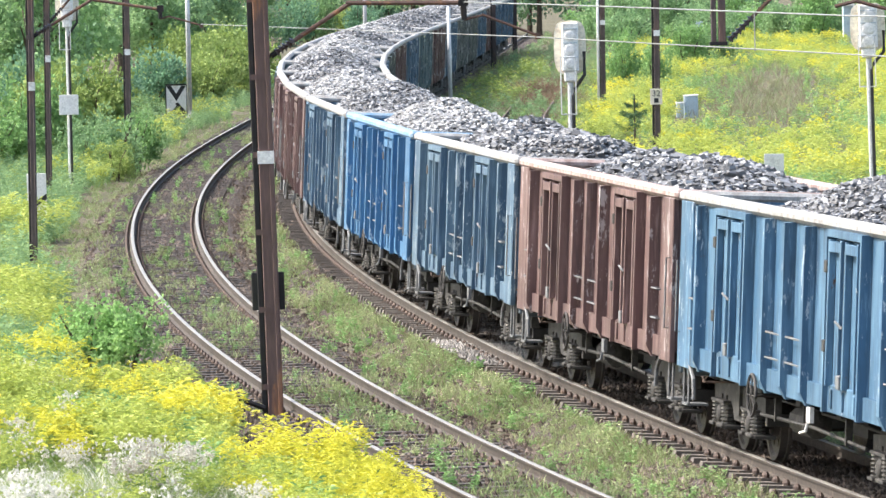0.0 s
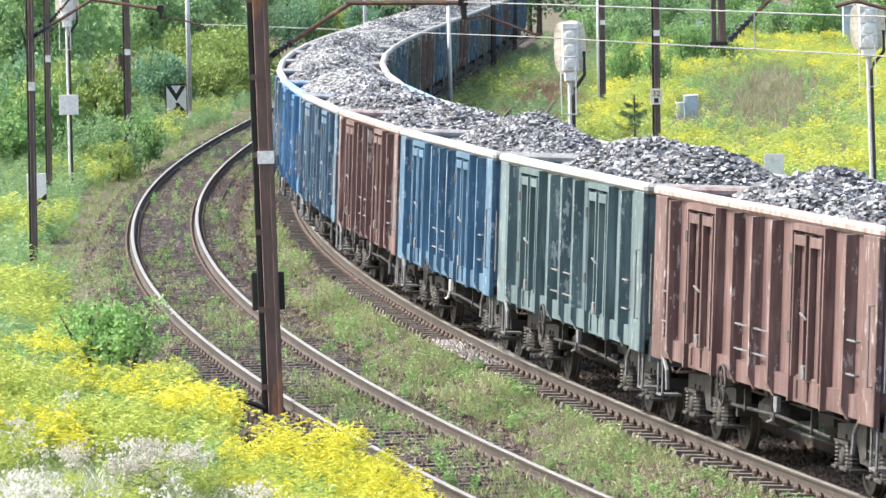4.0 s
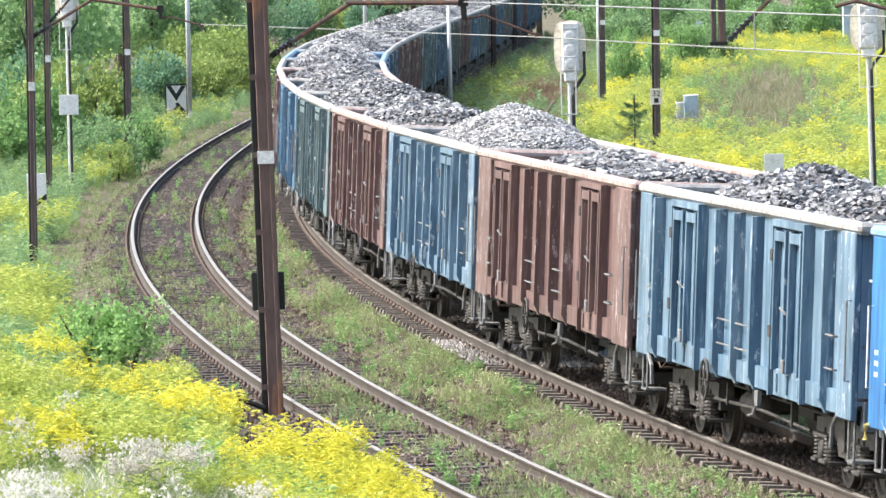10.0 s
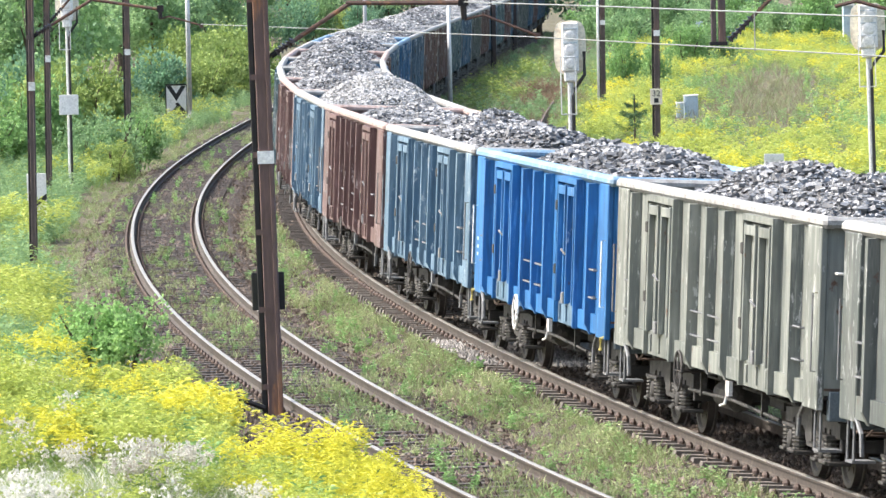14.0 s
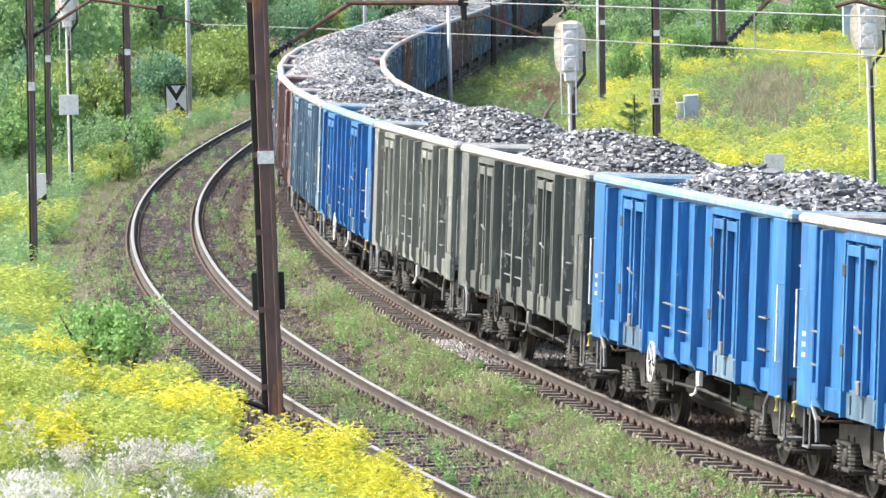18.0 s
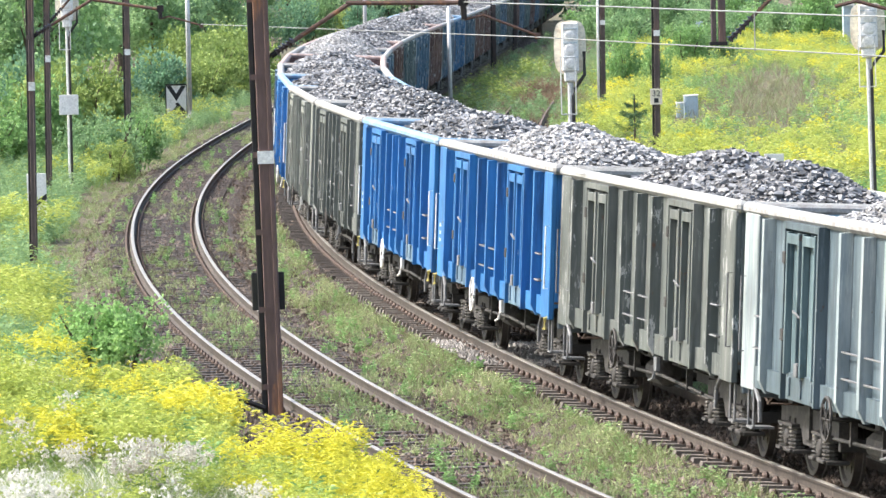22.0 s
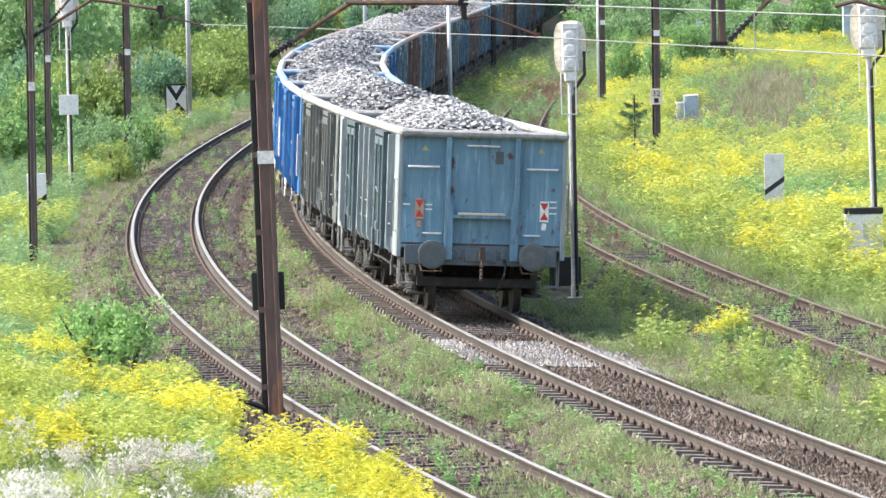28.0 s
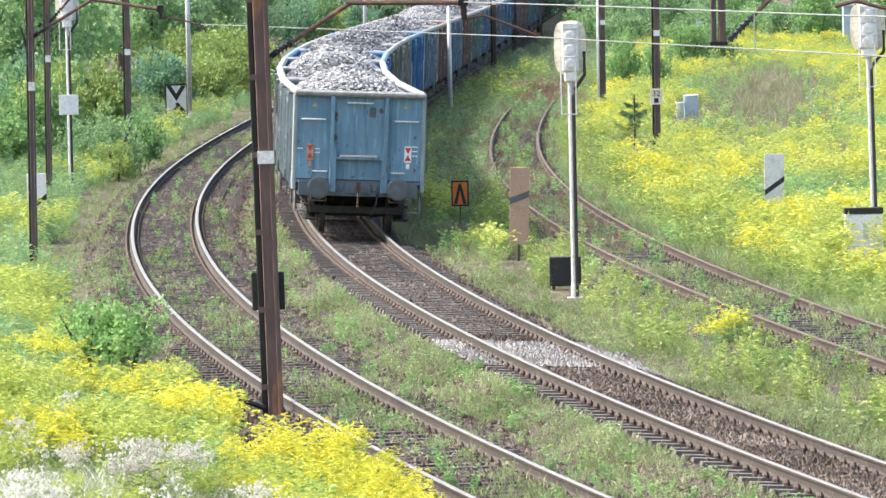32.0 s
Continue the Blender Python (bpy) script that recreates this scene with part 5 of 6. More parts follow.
def fluff_plant(seed, stems=5, height=0.85, heads=3):
    rng = np.random.RandomState(seed)
    p = Plant()
    for _ in range(stems):
        a, r = rng.uniform(0, 6.28), 0.2 * rng.uniform(0, 1)
        base = np.array((r * math.cos(a), r * math.sin(a), -0.05))
        h = height * rng.uniform(0.7, 1.1)
        top = base + (rng.normal(0, 0.1), rng.normal(0, 0.1), h)
        p.tri(base + (0.008, 0, 0), base - (0.008, 0, 0), top, 0)
        for i in range(7):
            q = base + (top - base) * rng.uniform(0.15, 0.85)
            aa = rng.uniform(0, 6.28)
            p.blade(q, (math.cos(aa), math.sin(aa), 0.5), rng.uniform(0.1, 0.16), 0.03, 0, rng)
        for c in range(heads):
            cc = top + rng.normal(0, 0.06, 3)
            for i in range(9):
                d = rng.normal(size=3)
                p.blade(cc, d, rng.uniform(0.03, 0.055), 0.022, 1, rng)
    return p.arrays()


def patch(x, y, s, seed):
    """Smooth patches between 0 and 1 over the ground."""
    return 0.5 + 0.5 * np.sin(x / s + seed) * np.sin(y / (s * 2.2) + 1.7 * seed + 0.4 * x / s)


CLEAR = ((-5.3, 106.2, 0.75, 9), (-2.75, 92.6, 0.36, 4.5), (2.38, 127.2, 0.4), (8.90, 137.6, 0.45), (9.46, 245.6, 0.6, 22), (9.03, 245.2, 0.45, 22), (6.2, 210.4, 0.7, 16), (0.44, 157.4, 0.35), (1.61, 138.85, 0.35), (8.39, 164.3, 0.35), (-10.59, 262.0, 0.6), (6.79, 204.4, 0.2))


def trimmed(xy, z, low=False):
    """Leaves out plants that would grow over the boxes and boards of the line, which are kept clear."""
    keep = np.ones(len(xy), bool)
    for cx, cy, r, reach in ((c + (13,))[:4] for c in CLEAR):
        keep &= ~((np.abs(xy[:, 0] - cx * xy[:, 1] / cy) < r) & (xy[:, 1] < cy + 0.4) & (xy[:, 1] > cy - (0.3 * reach if low else reach)))
    return xy[keep], (None if z is None else z[keep])


def scatter(name, kinds, xy, mats, label, category, size=(0.8, 1.2), seed=0, z=None):
    """One object of many plants, each turned and sized at random on the ground."""
    rng = np.random.RandomState(seed)
    xy, z = trimmed(xy, z, category == "grass" and "tall" not in name) if category != "ballast" else (xy, z)
    n = len(xy)
    if n == 0:
        return
    which = rng.randint(0, len(kinds), n)
    ang, sc = rng.uniform(0, 6.28, n), rng.uniform(size[0], size[1], n)
    if category not in ("ballast",):
        sc = sc * (0.72 + 0.5 * patch(xy[:, 0], xy[:, 1] * 0.6, 0.55, seed * 1.3))
    gz = surface_z(xy[:, 0], xy[:, 1]) if z is None else z
    V, T, S, off = [], [], [], 0
    for k, (v, t, s) in enumerate(kinds):
        i = np.where(which == k)[0]
        if not len(i):
            continue
        c, sn = np.cos(ang[i])[:, None], np.sin(ang[i])[:, None]
        x = (v[None, :, 0] * c - v[None, :, 1] * sn) * sc[i][:, None] + xy[i, 0][:, None]
        y = (v[None, :, 0] * sn + v[None, :, 1] * c) * sc[i][:, None] + xy[i, 1][:, None]
        zz = v[None, :, 2] * sc[i][:, None] + gz[i][:, None]
        V.append(np.stack([x, y, zz], -1).reshape(-1, 3))
        T.append((t[None] + (np.arange(len(i)) * len(v))[:, None, None] + off).reshape(-1, 3))
        S.append(np.tile(s, len(i)))
        off += len(i) * len(v)
    me = big_mesh(name, np.concatenate(V), np.concatenate(T), np.concatenate(S), mats)
    return tagged(new(name, me), label, category, kind="stuff")


def corridor(n, y0, y1, seed, power=1.0):
    """Random places along the line, thinning out with the distance down the line."""
    rng = np.random.RandomState(seed)
    u = rng.uniform(0, 1, n)
    if power == 1.0:
        y = y0 * (y1 / y0) ** u
    else:
        e = 1 - power
        y = (y0 ** e + u * (y1 ** e - y0 ** e)) ** (1 / e)
    x = rng.uniform(-1, 1, n) * (0.074 * y + 2.0)
    return np.stack([x, y], 1), rng.uniform(0, 1, n)


def along(tr, n, s0, s1, o0, o1, seed):
    """Random places beside a track, thinning out with the distance; offsets run to the right."""
    rng = np.random.RandomState(seed)
    st = s0 * (s1 / s0) ** rng.uniform(0, 1, n)
    o = rng.uniform(o0, o1, n)
    x, y, a = on_track(tr, st)
    return np.stack([x + o * np.cos(a), y + o * np.sin(a)], 1), rng.uniform(0, 1, n), o


def clumps(spots, seed):
    """Places of plants in clumps, each (x, y, spread, count)."""
    rng = np.random.RandomState(seed)
    return np.concatenate([np.stack([rng.normal(x, r, n), rng.normal(y, r * 3.0, n)], 1) for x, y, r, n in spots])


def plant_all():
    rods = [goldenrod(i, 6, 0.85, 0.26, 24, 12, 0.9, 0.17) for i in range(5)]
    rods_far = [goldenrod(20 + i, 7, 0.95, 0.34, 30, 5, 0.94, 0.135) for i in range(4)]
    green_rods = [goldenrod(40 + i, 5, 0.8, 0.22, 10, 16, 0.25) for i in range(4)]
    tufts = [grass_tuft(i, 24, 0.25, 0.16) for i in range(4)] + [broad_weed(60 + i, 5, 0.22, 0.055, 10) for i in range(2)]
    low = [grass_tuft(10 + i, 16, 0.16, 0.12, 0.3) for i in range(4)]
    tall = [grass_tuft(30 + i, 18, 0.75, 0.2, 0.6) for i in range(4)]
    fresh = [grass_tuft(50 + i, 20, 0.6, 0.2, 0.1) for i in range(4)]
    weeds = [broad_weed(i, 5, 0.5, 0.10, 16) for i in range(5)]
    fl = [fluff_plant(i) for i in range(4)]
    GR, LW, GG, GP, FW = [M["grass"], M["dry"]], [M["leaf_fresh"], M["gold_pale"]], [M["leaf_lime"], M["gold"]], [M["leaf_lime"], M["gold_pale"]], [M["leaf_lime"], M["fluff"]]

    def split(xy):
        x, y = xy[:, 0], xy[:, 1]
        return offset_from(LEFT, x, y), offset_from(MAIN, x, y), offset_from(RIGHT, x, y)

    # goldenrod slope beyond the siding
    xy, u = corridor(20000, 95, 430, 1, 0.6)
    a, b, c = split(xy)
    keep = c > 2.0 + 1.2 * patch(xy[:, 0], xy[:, 1], 2.0, 1)
    xy, u = xy[keep], u[keep]
    pt = patch(xy[:, 0], xy[:, 1], 4.5, 2.0)
    dull = u < 1.15 * np.exp(-((xy[:, 0] - 0.050 * xy[:, 1]) / 3.2) ** 2 - ((xy[:, 1] - 265) / 70) ** 2)
    dull |= (pt > 0.82) & (u < 0.5)
    g = (pt > 0.30) & ~dull & (u < 0.86)
    lush = (u < 0.10) | ((u > 0.45) & (u < 0.54)) | ((patch(xy[:, 0], xy[:, 1], 2.2, 5.0) > 0.8) & (u < 0.5))
    scatter("goldenrod_field", rods_far, xy[g & lush], GG, "dense field of flowering yellow goldenrod", "goldenrod", (0.7, 1.15), 1)
    scatter("pale_goldenrod_field", rods_far, xy[g & ~lush], GP, "fresh yellow-green goldenrod in bud", "goldenrod", (0.65, 1.1), 2)
    scatter("green_weeds", green_rods, xy[~g & ~dull], LW, "green leafy weeds between goldenrod", "weeds", (0.7, 1.15), 3)
    scatter("dry_grass", tall, xy[dull], GR, "tall greyish dry grass on the slope", "grass", (0.8, 1.3), 4)
    # edge of the slope and the siding itself
    xy, u, o = along(RIGHT, 6000, 40, 300, 1.1, 3.4, 31)
    scatter("siding_edge_grass", tufts + fresh, xy[u < 0.7], [M["turf"], M["dry"]], "grass along the outer edge of the siding", "grass", (0.6, 1.1), 32)
    scatter("siding_edge_weeds", weeds + green_rods, xy[(u >= 0.7) & (o > 1.4)], [M["leaf_lime"], M["gold_pale"]], "green weeds along the siding", "weeds", (0.5, 1.0), 33)
    xy, u, o = along(RIGHT, 6500, 30, 300, -1.7, 1.5, 34)
    k = u < 0.16 + 0.85 * patch(xy[:, 0] * 1.5, xy[:, 1], 1.7, 3) ** 1.4
    k &= ~((np.abs(np.abs(o) - 0.75) < 0.13) & (u > 0.12))
    scatter("siding_grass", tufts + low, xy[k], [M["turf"], M["dry"]], "grass growing through the siding", "grass", (0.7, 1.2), 10)
    scatter("siding_weeds", weeds, xy[(u > 0.975)], LW, "weeds growing through the siding", "weeds", (0.4, 0.8), 35)
    # between the main track and the siding
    xy, u, o = along(MAIN, 17000, 24, 300, 1.55, 6.0, 5)
    a, b, c = split(xy)
    mid = (c < -1.2) & (u < 0.35 + (o - 1.55) * 1.2)
    xy, u, o = xy[mid], u[mid], o[mid]
    near = o < 2.6
    open_strip = offset_from(RIGHT, xy[:, 0], xy[:, 1]) > -2.5
    near |= open_strip & (u < 0.55)
    u = np.where(open_strip & ~near, np.where(u > 0.9, 0.6, 0.99), u)
    scatter("verge_grass", tufts + low, xy[near], [M["turf"], M["dry"]], "rough green grass beside the main track", "grass", (0.6, 1.15), 6)
    scatter("verge_tall_grass", tufts + fresh, xy[~near & (u < 0.5)], [M["turf"], M["dry"]], "taller grass between main track and siding", "grass", (0.6, 1.05), 36)
    scatter("verge_weeds", weeds + green_rods, xy[~near & (u >= 0.5) & (u < 0.86)], [M["leaf_lime"], M["gold_pale"]], "leafy green weeds between the tracks", "weeds", (0.5, 0.95), 7)
    gl = ~near & (u >= 0.84) & ~open_strip & (xy[:, 1] > 132) & (xy[:, 1] < 180)
    scatter("verge_goldenrod", rods, xy[gl], GP, "yellow-green goldenrod between the tracks", "goldenrod", (0.6, 1.0), 8)
    xy2, u2, o2 = along(MAIN, 9000, 95, 340, 1.15, 6.5, 41)
    k2 = (offset_from(RIGHT, xy2[:, 0], xy2[:, 1]) < -0.95) & ((o2 < 2.6) | (xy2[:, 1] > 170))
    xy2 = xy2[k2]
    scatter("far_verge_grass", tall + fresh + tall, xy2, GR, "rank brownish grass beside the train's far side", "grass", (0.5, 0.8), 42)
    xy = clumps(((3.6, 272.0, 0.7, 90), (4.7, 268.0, 0.6, 70), (4.2, 262.0, 0.5, 40), (5.2, 282.0, 0.6, 40)), 43)
    scatter("dead_brown_thicket", [grass_tuft(75 + i, 40, 0.9, 0.3, 0.85) for i in range(3)], xy, [M["grass"], M["dead"]], "thicket of dead rust-brown stalks", "weeds", (0.8, 1.2), 44)
    xy = clumps(((1.6, 252.0, 0.5, 40), (2.4, 264.0, 0.5, 50), (2.6, 285.0, 0.7, 60), (3.6, 300.0, 0.8, 60), (4.4, 315.0, 0.9, 60), (2.2, 260.0, 0.14, 6)), 53)
    scatter("far_verge_weeds", green_rods + weeds, xy, [M["leaf_lime"], M["gold_pale"]], "yellow-green weeds beside the far wagons", "weeds", (0.9, 1.5), 54)
    xy = np.stack([np.random.RandomState(4).normal(4.72, 0.22, 14), np.random.RandomState(5).normal(108.4, 0.4, 14)], 1)
    scatter("lone_goldenrod", rods, xy, [M["leaf_mid"], M["gold"]], "single clump of deep yellow goldenrod", "goldenrod", (0.5, 0.62), 37)
    rust_weeds = [grass_tuft(70 + i, 26, 0.55, 0.24, 0.9) for i in range(3)]
    xy, u, o = along(RIGHT, 5200, 88, 310, -4.5, 1.6, 71)
    free = offset_from(MAIN, xy[:, 0], xy[:, 1]) > 1.9
    xy, u, o = xy[free], u[free], o[free]
    on_rail = np.abs(np.abs(o) - 0.75) < 0.2
    scatter("rank_siding_grass", tufts + tall, xy[(u < np.where(np.abs(o) < 1.2, 0.2, 0.5)) & ~on_rail], GR, "rank grass overgrowing the far siding", "grass", (0.4, 0.75), 72)
    scatter("rusty_dead_weeds", rust_weeds, xy[(u >= 0.5) & (u < 0.68) & ~on_rail], [M["dry"], M["dead"]], "dead rust-brown weeds on the far siding", "weeds", (0.5, 0.9), 73)
    scatter("far_siding_weeds", weeds + green_rods, xy[(u >= 0.68) & (u < np.where(np.abs(o) < 1.2, 0.74, 0.9)) & ~on_rail], LW, "green weeds overgrowing the far siding", "weeds", (0.4, 0.8), 74)
    xy, u, o = along(MAIN, 3200, 24, 130, 2.2, 6.0, 75)
    free = (offset_from(RIGHT, xy[:, 0], xy[:, 1]) < -2.5) & (patch(xy[:, 0], xy[:, 1], 0.9, 5.5) > 0.45)
    xy, u = xy[free], u[free]
    scatter("verge_tall_weeds", green_rods + weeds, xy[u < 0.30], [M["leaf_lime"], M["gold_pale"]], "clumps of taller fresh weeds beside the line", "weeds", (0.7, 1.15), 76)
    scatter("verge_dry_stalks", tall, xy[(u >= 0.30) & (u < 0.62)], GR, "tall grey-brown grass stalks beside the line", "grass", (0.6, 1.0), 77)
    xy, u, o = along(MAIN, 5000, 118, 320, 1.9, 7.5, 81)
    free = offset_from(RIGHT, xy[:, 0], xy[:, 1]) < -1.0
    xy, u = xy[free], u[free]
    scatter("tall_far_grass", tall, xy[u < 0.5], GR, "tall grey-green grass between the tracks", "grass", (0.9, 1.3), 82)
    scatter("tall_far_weeds", green_rods + weeds, xy[(u >= 0.5) & (u < 0.75)], [M["leaf_mid"], M["dry"]], "tall weeds between the far tracks", "weeds", (0.7, 1.1), 83)
    scatter("tall_dead_weeds", rust_weeds, xy[u >= 0.9], [M["dry"], M["dead"]], "dead brown weeds between the far tracks", "weeds", (0.9, 1.3), 84)
    xy, u = corridor(16000, 235, 448, 85, 0.6)
    a, b, c = split(xy)
    free = (b > 1.9) & (c < 1.8) & (np.abs(np.abs(c) - 0.75) > 0.15)
    xy, u = xy[free], u[free]
    scatter("distant_grass", tall + fresh, xy[u < 0.5], GR, "tall grass at the far end of the line", "grass", (0.8, 1.3), 86)
    scatter("distant_weeds", green_rods + weeds, xy[(u >= 0.5) & (u < 0.9)], [M["leaf_mid"], M["dry"]], "tall weeds at the far end of the line", "weeds", (0.7, 1.1), 87)
    # strip between the left and the main track
    xy, u, o = along(MAIN, 20000, 22, 280, -4.4, -1.38, 11)
    a, b, c = split(xy)
    k = (a > 1.45) & (u < (0.28 + 0.85 * patch(xy[:, 0] * 2, xy[:, 1], 1.6, 4)) * np.clip((a - 1.8) / 0.5, 0.015, 1))
    scatter("strip_grass", tufts + low, xy[k], [M["turf"], M["dry"]], "grass strip between two tracks", "grass", (0.55, 1.05), 12)
    k2 = (a > 1.9) & (u > 0.965)
    scatter("strip_weeds", weeds, xy[k2], LW, "small leafy weeds between two tracks", "weeds", (0.3, 0.6), 13)
    # tufts inside the left track
    xy, u, o = along(LEFT, 9000, 22, 260, -1.6, 1.5, 14)
    k = u < 0.75 * patch(xy[:, 0] * 2, xy[:, 1] * 0.8, 1.7, 6) ** 2.4
    k &= ~(np.abs(np.abs(o) - 0.75) < 0.14)
    scatter("track_grass", low + tufts, xy[k], [M["turf"], M["dry"]], "low grass growing between the rails", "grass", (0.6, 1.1), 14)
    scatter("track_weeds", weeds, xy[(u > 0.97) & (np.abs(np.abs(o) - 0.75) > 0.2)], LW, "small weeds growing between the rails", "weeds", (0.3, 0.6), 52)
    # left bank, near: goldenrod and white seed heads
    near_rods = [goldenrod(80 + i, 8, 0.85, 0.28, 45, 9, 0.95, 0.105) for i in range(5)]
    fine_grass = [grass_tuft(90 + i, 34, 0.62, 0.24, 0.35) for i in range(4)]
    xy, u = corridor(7200, 72, 107, 15, 1.0)
    a, b, c = split(xy)
    left = a < -1.75 - 0.9 * patch(xy[:, 0], xy[:, 1], 1.2, 7)
    xy, u, a = xy[left], u[left], a[left]
    meadow = (xy[:, 1] < 82.5 - 0.9 * (xy[:, 0] + 3.0)) & (xy[:, 0] < -1.6 - 0.1 * (xy[:, 1] - 73))
    mix = patch(xy[:, 0] * 1.6, xy[:, 1] * 0.8, 1.0, 3.3)
    gold = ~meadow & (u < 0.62) & (mix > 0.22)
    deep = gold & ((u < 0.07) | (mix > 0.86))
    scatter("bank_goldenrod", near_rods, xy[deep], GG, "bright yellow goldenrod on the bank", "goldenrod", (0.65, 0.95), 16)
    scatter("bank_pale_goldenrod", near_rods, xy[gold & ~deep], GP, "pale yellow-green goldenrod on the bank", "goldenrod", (0.6, 0.95), 17)
    scatter("bank_weeds", weeds + green_rods, xy[~meadow & ~gold & (u < 0.8)], LW, "green weeds between goldenrod on the bank", "weeds", (0.6, 0.95), 47)
    scatter("bank_grass", fine_grass, xy[(~meadow & (u > 0.84)) | (meadow & (u < 0.80))], [M["turf"], M["fluff"]], "tall fresh grass with pale seed stalks", "grass", (0.7, 1.1), 19)
    scatter("meadow_weeds", weeds, xy[meadow & (u > 0.80) & (u < 0.87)], [M["leaf_lime"], M["gold_pale"]], "light green weeds in the meadow", "weeds", (0.5, 0.9), 48)
    scatter("meadow_goldenrod", near_rods, xy[meadow & (u > 0.93)], GP, "scattered pale goldenrod in the meadow", "goldenrod", (0.5, 0.8), 49)
    scatter("white_seed_heads", fl, xy[meadow & (u > 0.87) & (u < 0.895)], FW, "weeds with fluffy white seed heads", "wildflowers", (0.6, 0.9), 18)
    xy, u, o = along(LEFT, 190, 24.0, 32.5, -3.0, -1.45, 45)
    scatter("trackside_goldenrod", near_rods, xy, GG, "deep yellow goldenrod crowding the rail", "goldenrod", (0.5, 0.72), 46)
    xy = clumps(((-6.6, 107.4, 0.32, 14), (-6.2, 104.6, 0.3, 18), (-5.7, 102.0, 0.26, 16), (-5.1, 99.2, 0.24, 15), (-4.5, 97.4, 0.16, 12), (-2.1, 82.0, 0.22, 12), (-1.75, 79.6, 0.2, 13), (-1.3, 80.6, 0.16, 10)), 61)
    scatter("bank_deep_goldenrod", near_rods, xy, GG, "clumps of deep yellow goldenrod above the bush", "goldenrod", (0.7, 0.95), 62)
    xy = clumps(((-6.4, 98.2, 0.10, 5), (-5.9, 95.6, 0.14, 7), (-4.8, 83.0, 0.08, 6), (-3.75, 82.6, 0.13, 9), (-3.35, 82.0, 0.10, 5), (-4.0, 80.3, 0.06, 3), (-3.6, 77.2, 0.07, 4), (-3.1, 79.7, 0.07, 3),
                 (-5.7, 86.1, 0.06, 3), (-5.0, 74.6, 0.12, 7), (-4.5, 74.2, 0.06, 3), (-3.9, 73.6, 0.08, 4), (-2.3, 75.2, 0.11, 5), (-1.95, 73.4, 0.08, 4), (-5.2, 89.6, 0.07, 3)), 63)
    heads = [fluff_plant(10 + i, 7, 0.9, 5) for i in range(4)]
    scatter("seed_head_clumps", heads, xy, FW, "clumps of fluffy white seed heads", "wildflowers", (0.65, 0.85), 64)
    xy = clumps(((-10.6, 209.0, 0.35, 7), (-9.8, 205.5, 0.3, 5)), 65)
    scatter("shrubby_goldenrod", rods_far, xy, GG, "tall goldenrod below the lineside shrubs", "goldenrod", (0.8, 1.25), 66)
    # left bank, further on
    xy, u, o = along(LEFT, 15000, 48, 280, -9.5, -1.3, 20)
    seen = xy[:, 0] > -0.07 * xy[:, 1] - 1.5
    xy, u, o = xy[seen], u[seen], o[seen]
    near = o > -2.2 - 0.8 * patch(xy[:, 0], xy[:, 1], 2.2, 8)
    pt = patch(xy[:, 0], xy[:, 1], 2.5, 11)
    k = near & (u < 0.25 - 0.45 * (o + 1.3))
    scatter("left_grass", tufts + low, xy[k], [M["turf"], M["dry"]], "rough grass on the ballast shoulder", "grass", (0.6, 1.2), 21)
    far = ~near & (xy[:, 1] > 98)
    gold = far & (pt > 0.62) & (u < np.where(xy[:, 1] < 150, 0.3, 0.14))
    scatter("left_goldenrod", rods_far, xy[gold], GP, "yellow-green goldenrod below the shrubs", "goldenrod", (0.6, 1.0), 22)
    scatter("left_weeds", green_rods + weeds + fresh, xy[far & ~gold & (u < 0.8)], [M["leaf_mid"], M["leaf_lime"]], "green leafy weeds below the shrubs", "weeds", (0.6, 1.1), 23)


plant_all()


